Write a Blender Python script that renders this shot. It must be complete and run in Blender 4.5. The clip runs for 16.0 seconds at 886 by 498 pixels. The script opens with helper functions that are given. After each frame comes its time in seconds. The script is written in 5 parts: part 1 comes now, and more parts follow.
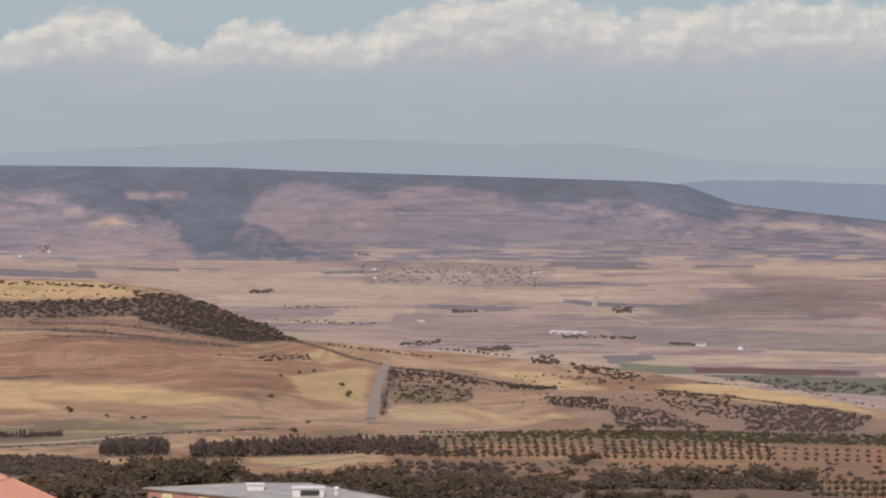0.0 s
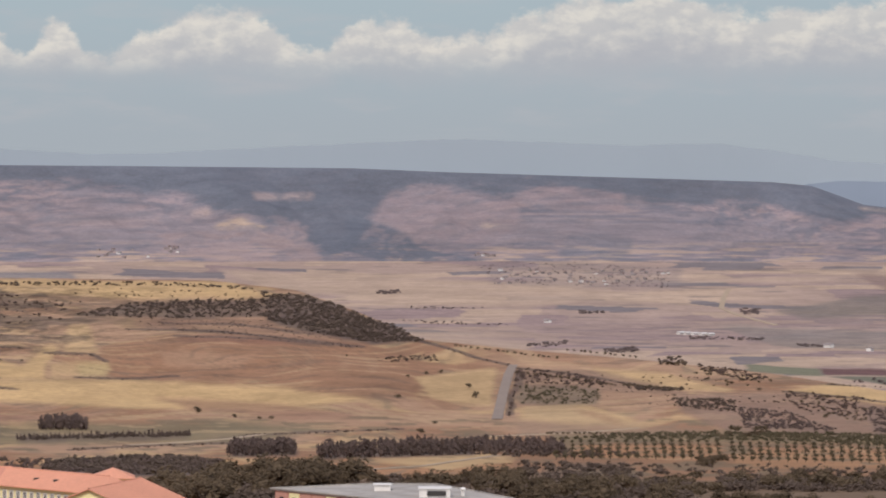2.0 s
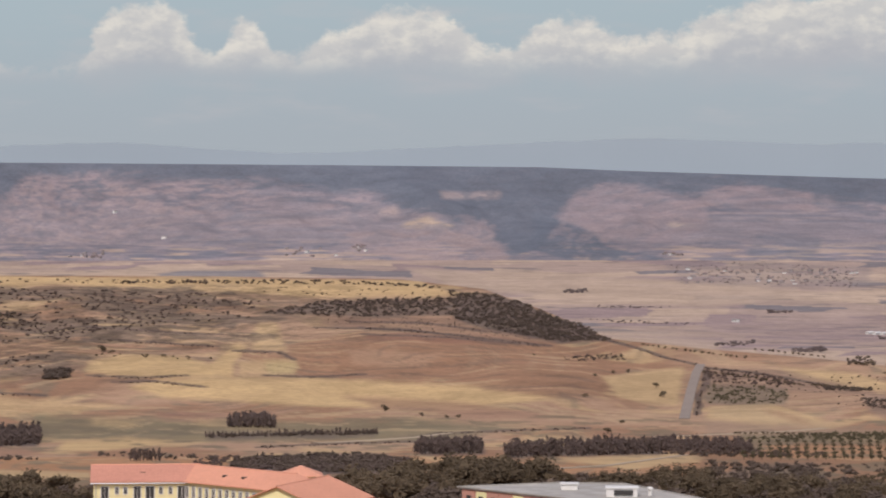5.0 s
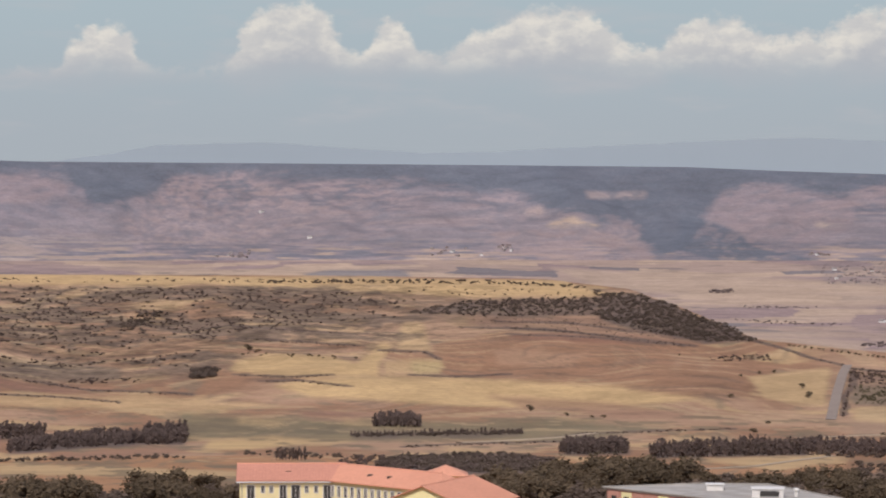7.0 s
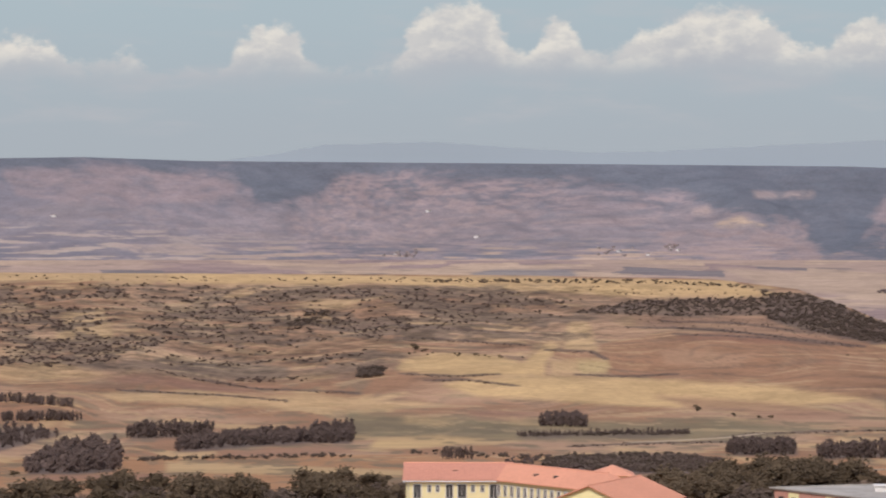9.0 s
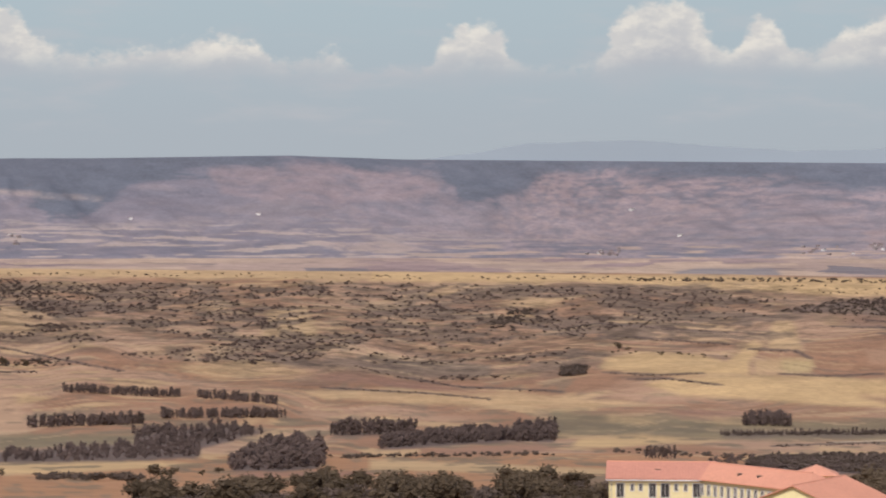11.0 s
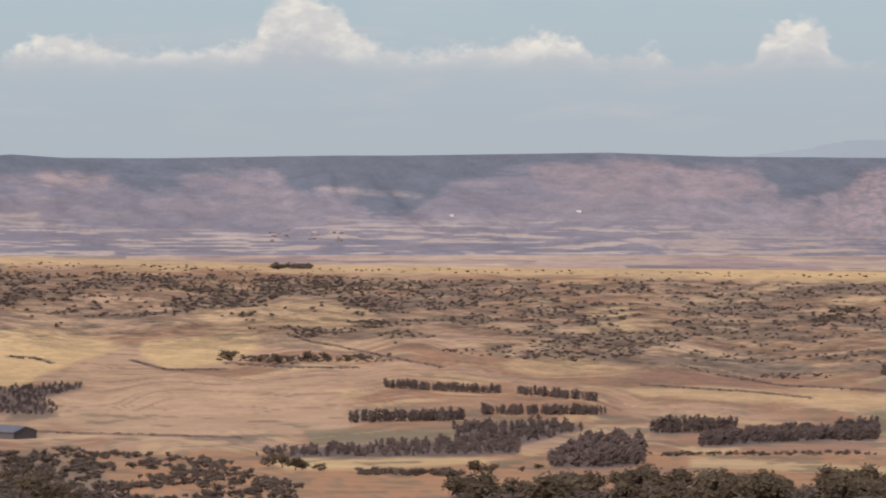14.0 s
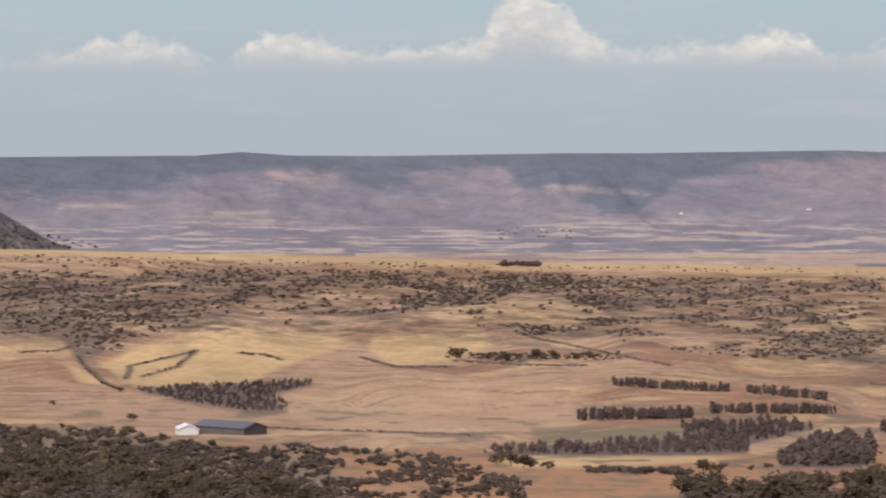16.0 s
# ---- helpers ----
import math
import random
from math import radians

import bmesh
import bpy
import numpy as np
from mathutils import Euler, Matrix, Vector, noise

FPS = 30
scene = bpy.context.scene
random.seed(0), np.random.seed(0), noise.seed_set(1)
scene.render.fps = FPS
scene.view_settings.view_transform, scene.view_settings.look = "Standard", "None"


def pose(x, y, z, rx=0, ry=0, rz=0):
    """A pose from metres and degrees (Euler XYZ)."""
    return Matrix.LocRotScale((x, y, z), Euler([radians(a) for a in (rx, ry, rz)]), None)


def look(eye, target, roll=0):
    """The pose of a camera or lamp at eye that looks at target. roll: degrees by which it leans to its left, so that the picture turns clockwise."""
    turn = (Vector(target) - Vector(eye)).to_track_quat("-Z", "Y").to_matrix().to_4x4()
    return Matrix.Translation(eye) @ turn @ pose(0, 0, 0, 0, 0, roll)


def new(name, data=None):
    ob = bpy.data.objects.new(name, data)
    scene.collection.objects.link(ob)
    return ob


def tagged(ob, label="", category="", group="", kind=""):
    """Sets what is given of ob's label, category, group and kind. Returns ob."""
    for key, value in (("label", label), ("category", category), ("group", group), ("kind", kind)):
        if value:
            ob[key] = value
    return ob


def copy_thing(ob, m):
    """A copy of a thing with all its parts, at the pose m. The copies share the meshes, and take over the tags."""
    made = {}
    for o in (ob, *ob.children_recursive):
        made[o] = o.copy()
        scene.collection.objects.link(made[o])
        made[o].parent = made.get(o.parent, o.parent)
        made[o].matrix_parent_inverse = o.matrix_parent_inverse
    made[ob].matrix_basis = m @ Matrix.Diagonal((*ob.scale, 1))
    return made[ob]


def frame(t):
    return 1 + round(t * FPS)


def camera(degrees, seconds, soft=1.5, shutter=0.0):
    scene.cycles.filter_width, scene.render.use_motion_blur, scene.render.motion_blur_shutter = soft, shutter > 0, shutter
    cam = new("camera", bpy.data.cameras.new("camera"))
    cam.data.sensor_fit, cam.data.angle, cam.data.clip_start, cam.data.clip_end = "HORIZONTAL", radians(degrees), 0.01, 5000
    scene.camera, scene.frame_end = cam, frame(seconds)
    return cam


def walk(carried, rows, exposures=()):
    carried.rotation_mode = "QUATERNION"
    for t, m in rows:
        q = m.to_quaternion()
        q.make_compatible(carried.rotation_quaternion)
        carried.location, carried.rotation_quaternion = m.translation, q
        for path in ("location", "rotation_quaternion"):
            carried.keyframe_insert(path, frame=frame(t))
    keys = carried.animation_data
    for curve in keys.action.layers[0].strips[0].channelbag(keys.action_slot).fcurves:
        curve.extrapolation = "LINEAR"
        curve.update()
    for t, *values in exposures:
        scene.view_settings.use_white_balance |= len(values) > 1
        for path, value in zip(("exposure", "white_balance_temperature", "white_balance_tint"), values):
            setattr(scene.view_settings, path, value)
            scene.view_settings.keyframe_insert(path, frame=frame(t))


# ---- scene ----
K = 5955.0          # survey ticks in a radian: bearings u run to the right, drops v run downwards
U0, V0 = 784.0, 290.0   # the bearing that lies due north (+y), and the drop of the level line
EYE = 150.0         # the lookout's eye over the valley floor

cam = camera(15.0, 16.0, soft=2.0, shutter=0.5)
# seconds, ticks turned to the left, ticks tilted down; the camera turns on a tripod
PAN = [
    (0.0, 0.0, 151.0), (0.5, 56.7, 150.8), (1.0, 115.5, 150.8), (1.5, 168.8, 150.6), (2.0, 224.6, 149.6), (2.5, 278.3, 149.5),
    (3.0, 330.5, 149.4), (3.5, 379.5, 150.4), (3.7, 400.7, 150.6), (5.8, 661.3, 151.7), (6.0, 688.0, 151.7), (6.5, 750.6, 151.7),
    (7.0, 813.2, 151.8), (7.5, 873.0, 152.0), (8.0, 942.5, 152.1), (8.5, 1020.0, 152.3), (9.0, 1108.0, 152.6), (9.2, 1146.0, 152.9),
    (11.3, 1523.5, 156.1), (11.5, 1562.0, 156.6), (12.0, 1660.0, 157.3), (12.5, 1755.0, 158.8), (13.0, 1855.0, 159.8),
    (13.5, 1946.0, 159.4), (14.0, 2034.5, 160.4), (14.5, 2125.0, 161.6), (15.0, 2230.0, 161.9), (15.5, 2333.5, 162.5), (16.0, 2439.1, 164.4),
]
walk(cam, [(t, pose(0, 0, EYE, 90 - math.degrees(tilt / K), 0, math.degrees(turn / K))) for t, turn, tilt in PAN],
     exposures=[(0.0, -0.04, 6040, 15), (7.0, 0.0, 6040, 15), (12.5, 0.1, 6040, 15), (16.0, 0.14, 6040, 15)])

# ---- sky and sun ----
SUN_UP, SUN_ROUND = 50.0, 186.0     # degrees over the horizon; clockwise from north
world = bpy.data.worlds.new("sky")
scene.world = world
world.use_nodes = True
wn, wl = world.node_tree.nodes, world.node_tree.links
wn.clear()


def wmath(op, a, b=None, c=None, clamp=False):
    n = wn.new("ShaderNodeMath")
    n.operation, n.use_clamp = op, clamp
    for i, v in enumerate((a, b, c)):
        if v is None:
            continue
        if isinstance(v, (int, float)):
            n.inputs[i].default_value = v
        else:
            wl.new(v, n.inputs[i])
    return n.outputs[0]


def wmix(fac, a, b):
    n = wn.new("ShaderNodeMix")
    n.data_type = "RGBA"
    for sock, v in ((n.inputs[0], fac), (n.inputs[6], a), (n.inputs[7], b)):
        if isinstance(v, (int, float)):
            sock.default_value = v
        elif isinstance(v, tuple):
            sock.default_value = (*v, 1)
        else:
            wl.new(v, sock)
    return n.outputs[2]


def wsmooth(x, lo, hi):
    n = wn.new("ShaderNodeMapRange")
    n.interpolation_type = "SMOOTHSTEP"
    wl.new(x, n.inputs[0])
    for i, v in ((1, lo), (2, hi)):
        if isinstance(v, (int, float)):
            n.inputs[i].default_value = v
        else:
            wl.new(v, n.inputs[i])
    return n.outputs[0]


def wnoise(u, v, scale_u, scale_v, detail, rough=0.55, shift=0.0):
    comb = wn.new("ShaderNodeCombineXYZ")
    wl.new(wmath("MULTIPLY", u, scale_u), comb.inputs[0])
    wl.new(wmath("MULTIPLY", v, scale_v), comb.inputs[1])
    comb.inputs[2].default_value = shift
    n = wn.new("ShaderNodeTexNoise")
    n.inputs["Scale"].default_value, n.inputs["Detail"].default_value, n.inputs["Roughness"].default_value = 1.0, detail, rough
    wl.new(comb.outputs[0], n.inputs["Vector"])
    return n.outputs[0]


sky = wn.new("ShaderNodeTexSky")
sky.sky_type, sky.sun_disc = "NISHITA", False
sky.sun_elevation, sky.sun_rotation = radians(SUN_UP), radians(SUN_ROUND)
sky.air_density, sky.dust_density, sky.altitude = 1.0, 2.0, 400
way = wn.new("ShaderNodeTexCoord").outputs["Generated"]
split = wn.new("ShaderNodeSeparateXYZ")
wl.new(way, split.inputs[0])
bear = wmath("MULTIPLY_ADD", wmath("ARCTAN2", split.outputs[0], split.outputs[1]), K, U0)      # bearing
rise = wmath("MULTIPLY", wmath("ARCSINE", split.outputs[2]), K)                                 # ticks over the level line
scaled = wn.new("ShaderNodeVectorMath")
scaled.operation = "SCALE"
wl.new(sky.outputs[0], scaled.inputs[0])
scaled.inputs[3].default_value = 0.11
# hazy air low down, clearer blue above
low = wmix(wsmooth(rise, 0.0, 330.0), (0.402, 0.436, 0.434), (0.415, 0.49, 0.485))
base = wmix(wsmooth(rise, 500.0, 2600.0), low, scaled.outputs[0])
# a bank of cumulus: its top follows the bearing, its edge is broken by noise at three scales, its foot melts into haze
top = wn.new("ShaderNodeFloatCurve")
TOPS = [(-2500, 185), (-2330, 190), (-2250, 226), (-2130, 215), (-2060, 178), (-1990, 215), (-1890, 232), (-1800, 205), (-1600, 222), (-1510, 310), (-1440, 285),
        (-1340, 205), (-1160, 228), (-1040, 238), (-960, 190), (-880, 215), (-830, 170), (-740, 178), (-690, 232), (-600, 262), (-560, 205), (-470, 180),
        (-380, 238), (-310, 305), (-225, 272), (-190, 218), (-122, 276), (-50, 216), (40, 250), (150, 290), (255, 272), (305, 222), (400, 262), (480, 276), (560, 240), (720, 290), (960, 320), (1120, 285), (1260, 300), (1568, 300)]
mapping = top.mapping
cu = mapping.curves[0]
LO_U, HI_U = -2700.0, 1800.0
for i, (u, h) in enumerate(TOPS):
    x, y = (u - LO_U) / (HI_U - LO_U), h / 400.0
    if i == 0:
        cu.points[0].location = (x, y)
    elif i == 1:
        cu.points[1].location = (x, y)
    else:
        cu.points.new(x, y)
mapping.update()
wob = wmath("MULTIPLY_ADD", wmath("SUBTRACT", wnoise(bear, rise, 0.011, 0.014, 3.0, 0.55, 7.0), 0.5), 70.0, bear)
wl.new(wmath("DIVIDE", wmath("SUBTRACT", wob, LO_U), HI_U - LO_U), top.inputs["Value"])
billow = wmath("MULTIPLY", wmath("SUBTRACT", wnoise(bear, rise, 0.016, 0.022, 5.0, 0.6, 2.0), 0.5), 95.0)
height_left = wmath("ADD", wmath("SUBTRACT", wmath("MULTIPLY_ADD", top.outputs[0], 400.0, -14.0), rise), billow)
fine = wnoise(bear, rise, 0.05, 0.06, 4.0, 0.65, 31.0)
ragged = wmath("MULTIPLY_ADD", wmath("SUBTRACT", fine, 0.5), 26.0, height_left)
edge = wsmooth(ragged, -6.0, 20.0)
foot = wsmooth(rise, wmath("MULTIPLY_ADD", wnoise(bear, rise, 0.009, 0.012, 4.0, 0.55, 4.0), 110.0, 55.0), 205.0)
cloud = wmath("MULTIPLY", edge, foot, clamp=True)
# sunlit heads: billows at two scales, brighter towards the upper left, grey in the folds and below
relief = wnoise(bear, rise, 0.013, 0.021, 5.0, 0.62, 11.0)
shifted = wnoise(wmath("ADD", bear, 16.0), wmath("ADD", rise, -14.0), 0.013, 0.021, 5.0, 0.62, 11.0)
facing = wsmooth(wmath("SUBTRACT", relief, shifted), -0.10, 0.16)
crown_ = wsmooth(wmath("MULTIPLY_ADD", relief, -90.0, ragged), 95.0, -35.0)
lit = wmath("MULTIPLY", wmath("MULTIPLY_ADD", facing, 0.5, 0.5), crown_)
lit_low = wmath("MULTIPLY", lit, wsmooth(rise, 135.0, 205.0), clamp=True)
cloud_col = wmix(lit_low, (0.465, 0.462, 0.450), (0.80, 0.735, 0.60))
streak = wmath("MULTIPLY", wsmooth(wnoise(bear, rise, 0.004, 0.017, 4.0, 0.55, 21.0), 0.48, 0.75), wmath("MULTIPLY", wsmooth(rise, 20.0, 90.0), wsmooth(rise, 420.0, 200.0)))
base2 = wmix(wmath("MULTIPLY", streak, 0.4), base, (0.53, 0.50, 0.47))
full = wmix(wmath("MULTIPLY", cloud, 0.86), base2, cloud_col)
back = wn.new("ShaderNodeBackground")
wl.new(full, back.inputs[0])
back.inputs[1].default_value = 1.0
wl.new(back.outputs[0], wn.new("ShaderNodeOutputWorld").inputs[0])

sun_data = bpy.data.lights.new("sun", "SUN")
sun_data.energy, sun_data.angle, sun_data.color = 3.3, radians(0.5), (1.0, 0.905, 0.79)
sun = new("sun", sun_data)
sun_dir = Vector((math.sin(radians(SUN_ROUND)) * math.cos(radians(SUN_UP)), math.cos(radians(SUN_ROUND)) * math.cos(radians(SUN_UP)), math.sin(radians(SUN_UP))))
sun.matrix_world = look(sun_dir * 500, (0, 0, 0))

# ---- materials ----
def material(name, colour, rough=0.85, metal=0.0, vary=0.25, grain=0.5, broad=0.05, bump=0.0, colour2=None, random_shift=0.0, spec=0.3):
    """A surface with variation at two scales: grain and broad are noise scales per metre."""
    m = bpy.data.materials.new(name)
    m.use_nodes = True
    n, l = m.node_tree.nodes, m.node_tree.links
    b = n["Principled BSDF"]
    b.inputs["Roughness"].default_value, b.inputs["Metallic"].default_value = rough, metal
    b.inputs["Specular IOR Level"].default_value = spec
    co = n.new("ShaderNodeTexCoord")
    outs = []
    for scale, detail in ((grain, 4), (broad, 3)):
        t = n.new("ShaderNodeTexNoise")
        t.inputs["Scale"].default_value, t.inputs["Detail"].default_value = scale, detail
        l.new(co.outputs["Object"], t.inputs["Vector"])
        outs.append(t.outputs[0])
    mix = n.new("ShaderNodeMix")
    mix.data_type = "RGBA"
    dark = colour2 or tuple(c * (1 - vary) for c in colour)
    mix.inputs[6].default_value, mix.inputs[7].default_value = (*dark, 1), (*colour, 1)
    add = n.new("ShaderNodeMath")
    add.operation = "MULTIPLY_ADD"
    l.new(outs[0], add.inputs[0])
    add.inputs[1].default_value = 1.5
    l.new(outs[1], add.inputs[2])
    rng = n.new("ShaderNodeMapRange")
    rng.inputs[1].default_value, rng.inputs[2].default_value = 0.8, 1.7
    l.new(add.outputs[0], rng.inputs[0])
    l.new(rng.outputs[0], mix.inputs[0])
    out = mix.outputs[2]
    if random_shift:
        info = n.new("ShaderNodeObjectInfo")
        hsv = n.new("ShaderNodeHueSaturation")
        r1 = n.new("ShaderNodeMapRange")
        r1.inputs[3].default_value, r1.inputs[4].default_value = 1 - random_shift, 1 + random_shift
        l.new(info.outputs["Random"], r1.inputs[0])
        l.new(r1.outputs[0], hsv.inputs["Value"])
        l.new(out, hsv.inputs["Color"])
        out = hsv.outputs[0]
    l.new(out, b.inputs["Base Color"])
    if bump:
        bn = n.new("ShaderNodeBump")
        bn.inputs["Strength"].default_value, bn.inputs["Distance"].default_value = 0.6, bump
        l.new(outs[0], bn.inputs["Height"])
        l.new(bn.outputs[0], b.inputs["Normal"])
    return m


def leafy(m, through_=0.08):
    """Lets some light through thin leaves."""
    n, l = m.node_tree.nodes, m.node_tree.links
    b = n["Principled BSDF"]
    tr = n.new("ShaderNodeBsdfTranslucent")
    l.new(b.inputs["Base Color"].links[0].from_socket, tr.inputs["Color"])
    mix = n.new("ShaderNodeMixShader")
    mix.inputs[0].default_value = through_
    l.new(b.outputs[0], mix.inputs[1])
    l.new(tr.outputs[0], mix.inputs[2])
    l.new(mix.outputs[0], n["Material Output"].inputs[0])
    return m


def ground_material():
    m = bpy.data.materials.new("fields_and_slopes")
    m.use_nodes = True
    n, l = m.node_tree.nodes, m.node_tree.links
    b = n["Principled BSDF"]
    b.inputs["Roughness"].default_value, b.inputs["Specular IOR Level"].default_value = 0.95, 0.1
    att = n.new("ShaderNodeAttribute")
    att.attribute_name = "cover"
    co = n.new("ShaderNodeTexCoord")
    last = att.outputs["Color"]
    for scale, detail, lo, hi, stretch in ((0.004, 5, 0.88, 1.1, (1, 1, 1)), (0.03, 4, 0.9, 1.1, (0.6, 1, 1)), (0.25, 3, 0.9, 1.1, (1, 1, 1))):
        mp = n.new("ShaderNodeMapping")
        mp.inputs["Scale"].default_value = stretch
        l.new(co.outputs["Object"], mp.inputs["Vector"])
        t = n.new("ShaderNodeTexNoise")
        t.inputs["Scale"].default_value, t.inputs["Detail"].default_value, t.inputs["Roughness"].default_value = scale, detail, 0.6
        l.new(mp.outputs[0], t.inputs["Vector"])
        r = n.new("ShaderNodeMapRange")
        r.inputs[1].default_value, r.inputs[2].default_value, r.inputs[3].default_value, r.inputs[4].default_value = 0.3, 0.7, lo, hi
        l.new(t.outputs[0], r.inputs[0])
        mul = n.new("ShaderNodeVectorMath")
        mul.operation = "SCALE"
        l.new(last, mul.inputs[0])
        l.new(r.outputs[0], mul.inputs[3])
        last = mul.outputs[0]
    # rough growth: dark bushes and pale rock, as thick as the cover's second channel says
    for scale, lo_, hi_, a0, a1 in ((0.035, 0.46, 0.58, 1.12, 0.62), (0.11, 0.44, 0.60, 1.12, 0.72)):
        sp = n.new("ShaderNodeTexNoise")
        sp.inputs["Scale"].default_value, sp.inputs["Detail"].default_value, sp.inputs["Roughness"].default_value = scale, 5, 0.65
        l.new(co.outputs["Object"], sp.inputs["Vector"])
        r = n.new("ShaderNodeMapRange")
        r.inputs[1].default_value, r.inputs[2].default_value, r.inputs[3].default_value, r.inputs[4].default_value = lo_, hi_, a0, a1
        l.new(sp.outputs[0], r.inputs[0])
        one = n.new("ShaderNodeMix")
        one.inputs[2].default_value = 1.0
        l.new(att.outputs["Alpha"], one.inputs[0])
        l.new(r.outputs[0], one.inputs[3])
        mul = n.new("ShaderNodeVectorMath")
        mul.operation = "SCALE"
        l.new(last, mul.inputs[0])
        l.new(one.outputs[0], mul.inputs[3])
        last = mul.outputs[0]
    l.new(last, b.inputs["Base Color"])
    bn = n.new("ShaderNodeBump")
    bn.inputs["Strength"].default_value, bn.inputs["Distance"].default_value = 0.5, 0.4
    l.new(t.outputs[0], bn.inputs["Height"])
    l.new(bn.outputs[0], b.inputs["Normal"])
    return m


M_GROUND = ground_material()
M_BARK = material("bark", (0.12, 0.09, 0.065), 0.9, vary=0.4, grain=6, broad=1)
M_OAK = leafy(material("oak_leaves", (0.192, 0.139, 0.086), 0.85, vary=0.5, grain=0.9, broad=0.05, random_shift=0.22, spec=0.1), 0.3)
M_WOOD = leafy(material("hill_oak_leaves", (0.172, 0.126, 0.096), 0.85, vary=0.42, grain=0.5, broad=0.02, spec=0.1), 0.3)
M_EUCA = leafy(material("eucalyptus_leaves", (0.189, 0.136, 0.114), 0.85, vary=0.35, grain=0.8, broad=0.04, random_shift=0.12, spec=0.1), 0.3)
M_OLIVE = leafy(material("olive_leaves", (0.170, 0.138, 0.081), 0.85, vary=0.4, grain=0.8, broad=0.05, random_shift=0.12, spec=0.1), 0.3)
M_SCRUB = leafy(material("scrub_leaves", (0.166, 0.115, 0.093), 0.9, vary=0.4, grain=0.5, broad=0.015, spec=0.1), 0.3)
# leaves of the far copses, lightened to mauve for the haze over the plain
M_COPSE = leafy(material("hazy_copse_leaves", (0.215, 0.165, 0.152), 0.9, vary=0.3, grain=0.4, broad=0.02, spec=0.1), 0.3)
M_ROAD = material("worn_asphalt", (0.29, 0.225, 0.175), 0.9, vary=0.2, grain=0.4, broad=0.04)
M_TRACK = material("pale_dirt_track", (0.43, 0.325, 0.215), 0.95, vary=0.2, grain=0.4, broad=0.05)
# both range colours have the distance haze mixed in, close to the low sky
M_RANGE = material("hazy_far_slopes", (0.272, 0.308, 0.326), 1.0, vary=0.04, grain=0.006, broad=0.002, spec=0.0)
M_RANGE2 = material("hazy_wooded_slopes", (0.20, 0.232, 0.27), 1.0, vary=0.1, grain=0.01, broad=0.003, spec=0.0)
M_WHITE = material("white_render", (0.74, 0.70, 0.64), 0.85, vary=0.15, grain=1.5, broad=0.2)
# village walls and roofs: dulled colours that carry the haze of distance
M_FARWALL = material("hazy_village_plaster", (0.345, 0.29, 0.265), 0.9, vary=0.2, grain=0.3, broad=0.05)
M_FARROOF = material("hazy_village_tiles", (0.28, 0.20, 0.18), 0.9, vary=0.2, grain=0.3, broad=0.05)
M_CREAM = material("cream_plaster", (0.80, 0.70, 0.38), 0.85, vary=0.1, grain=1.2, broad=0.15)
M_YELLOW = material("yellow_plaster", (0.82, 0.73, 0.38), 0.85, vary=0.1, grain=1.2, broad=0.15)
M_PINK = material("salmon_plaster", (0.52, 0.27, 0.20), 0.85, vary=0.15, grain=1.2, broad=0.15)
M_TILE = material("terracotta_roof_tiles", (0.66, 0.305, 0.19), 0.8, vary=0.18, grain=1.8, broad=0.12, random_shift=0.06)
M_OLDTILE = material("weathered_terracotta_tiles", (0.57, 0.26, 0.175), 0.85, vary=0.2, grain=1.8, broad=0.12, random_shift=0.06)
M_GREYROOF = material("pale_grey_bitumen_roof", (0.47, 0.425, 0.365), 0.85, vary=0.4, grain=0.35, broad=0.12)
M_SHEET = material("blue_grey_sheet_roof", (0.165, 0.158, 0.168), 0.6, 0.2, vary=0.25, grain=0.8, broad=0.1)
M_BARN = material("weathered_grey_boards", (0.13, 0.11, 0.10), 0.8, vary=0.3, grain=1.0, broad=0.1)
M_DARK = material("dark_opening", (0.05, 0.045, 0.04), 0.6, vary=0.3, grain=2, broad=0.4)
M_METAL = material("galvanised_metal", (0.45, 0.45, 0.46), 0.4, 0.8, vary=0.2, grain=3, broad=0.5)


# ---- the lie of the land ----
def lattice(ix, iy, seed):
    h = (ix.astype(np.int64) * 374761393 + iy.astype(np.int64) * 668265263 + seed * 974711) & 0x7FFFFFFF
    h = ((h ^ (h >> 13)) * 1274126177) & 0x7FFFFFFF
    return ((h ^ (h >> 16)) & 0xFFFF) / 65535.0


def soft_noise(x, y, seed=0, octaves=3):
    x, y = np.broadcast_arrays(np.asarray(x, float), np.asarray(y, float))
    total, amp, norm = 0.0, 1.0, 0.0
    for o in range(octaves):
        fx, fy = np.floor(x), np.floor(y)
        tx, ty = x - fx, y - fy
        tx, ty = tx * tx * (3 - 2 * tx), ty * ty * (3 - 2 * ty)
        a, b_ = lattice(fx, fy, seed + o), lattice(fx + 1, fy, seed + o)
        c, d_ = lattice(fx, fy + 1, seed + o), lattice(fx + 1, fy + 1, seed + o)
        total = total + amp * ((a * (1 - tx) + b_ * tx) * (1 - ty) + (c * (1 - tx) + d_ * tx) * ty)
        norm += amp
        amp *= 0.5
        x, y = x * 2.03 + 11.7, y * 2.03 + 5.3
    return total / norm


def ramp(x, lo, hi):
    t = np.clip((x - lo) / (hi - lo), 0, 1)
    return t * t * (3 - 2 * t)


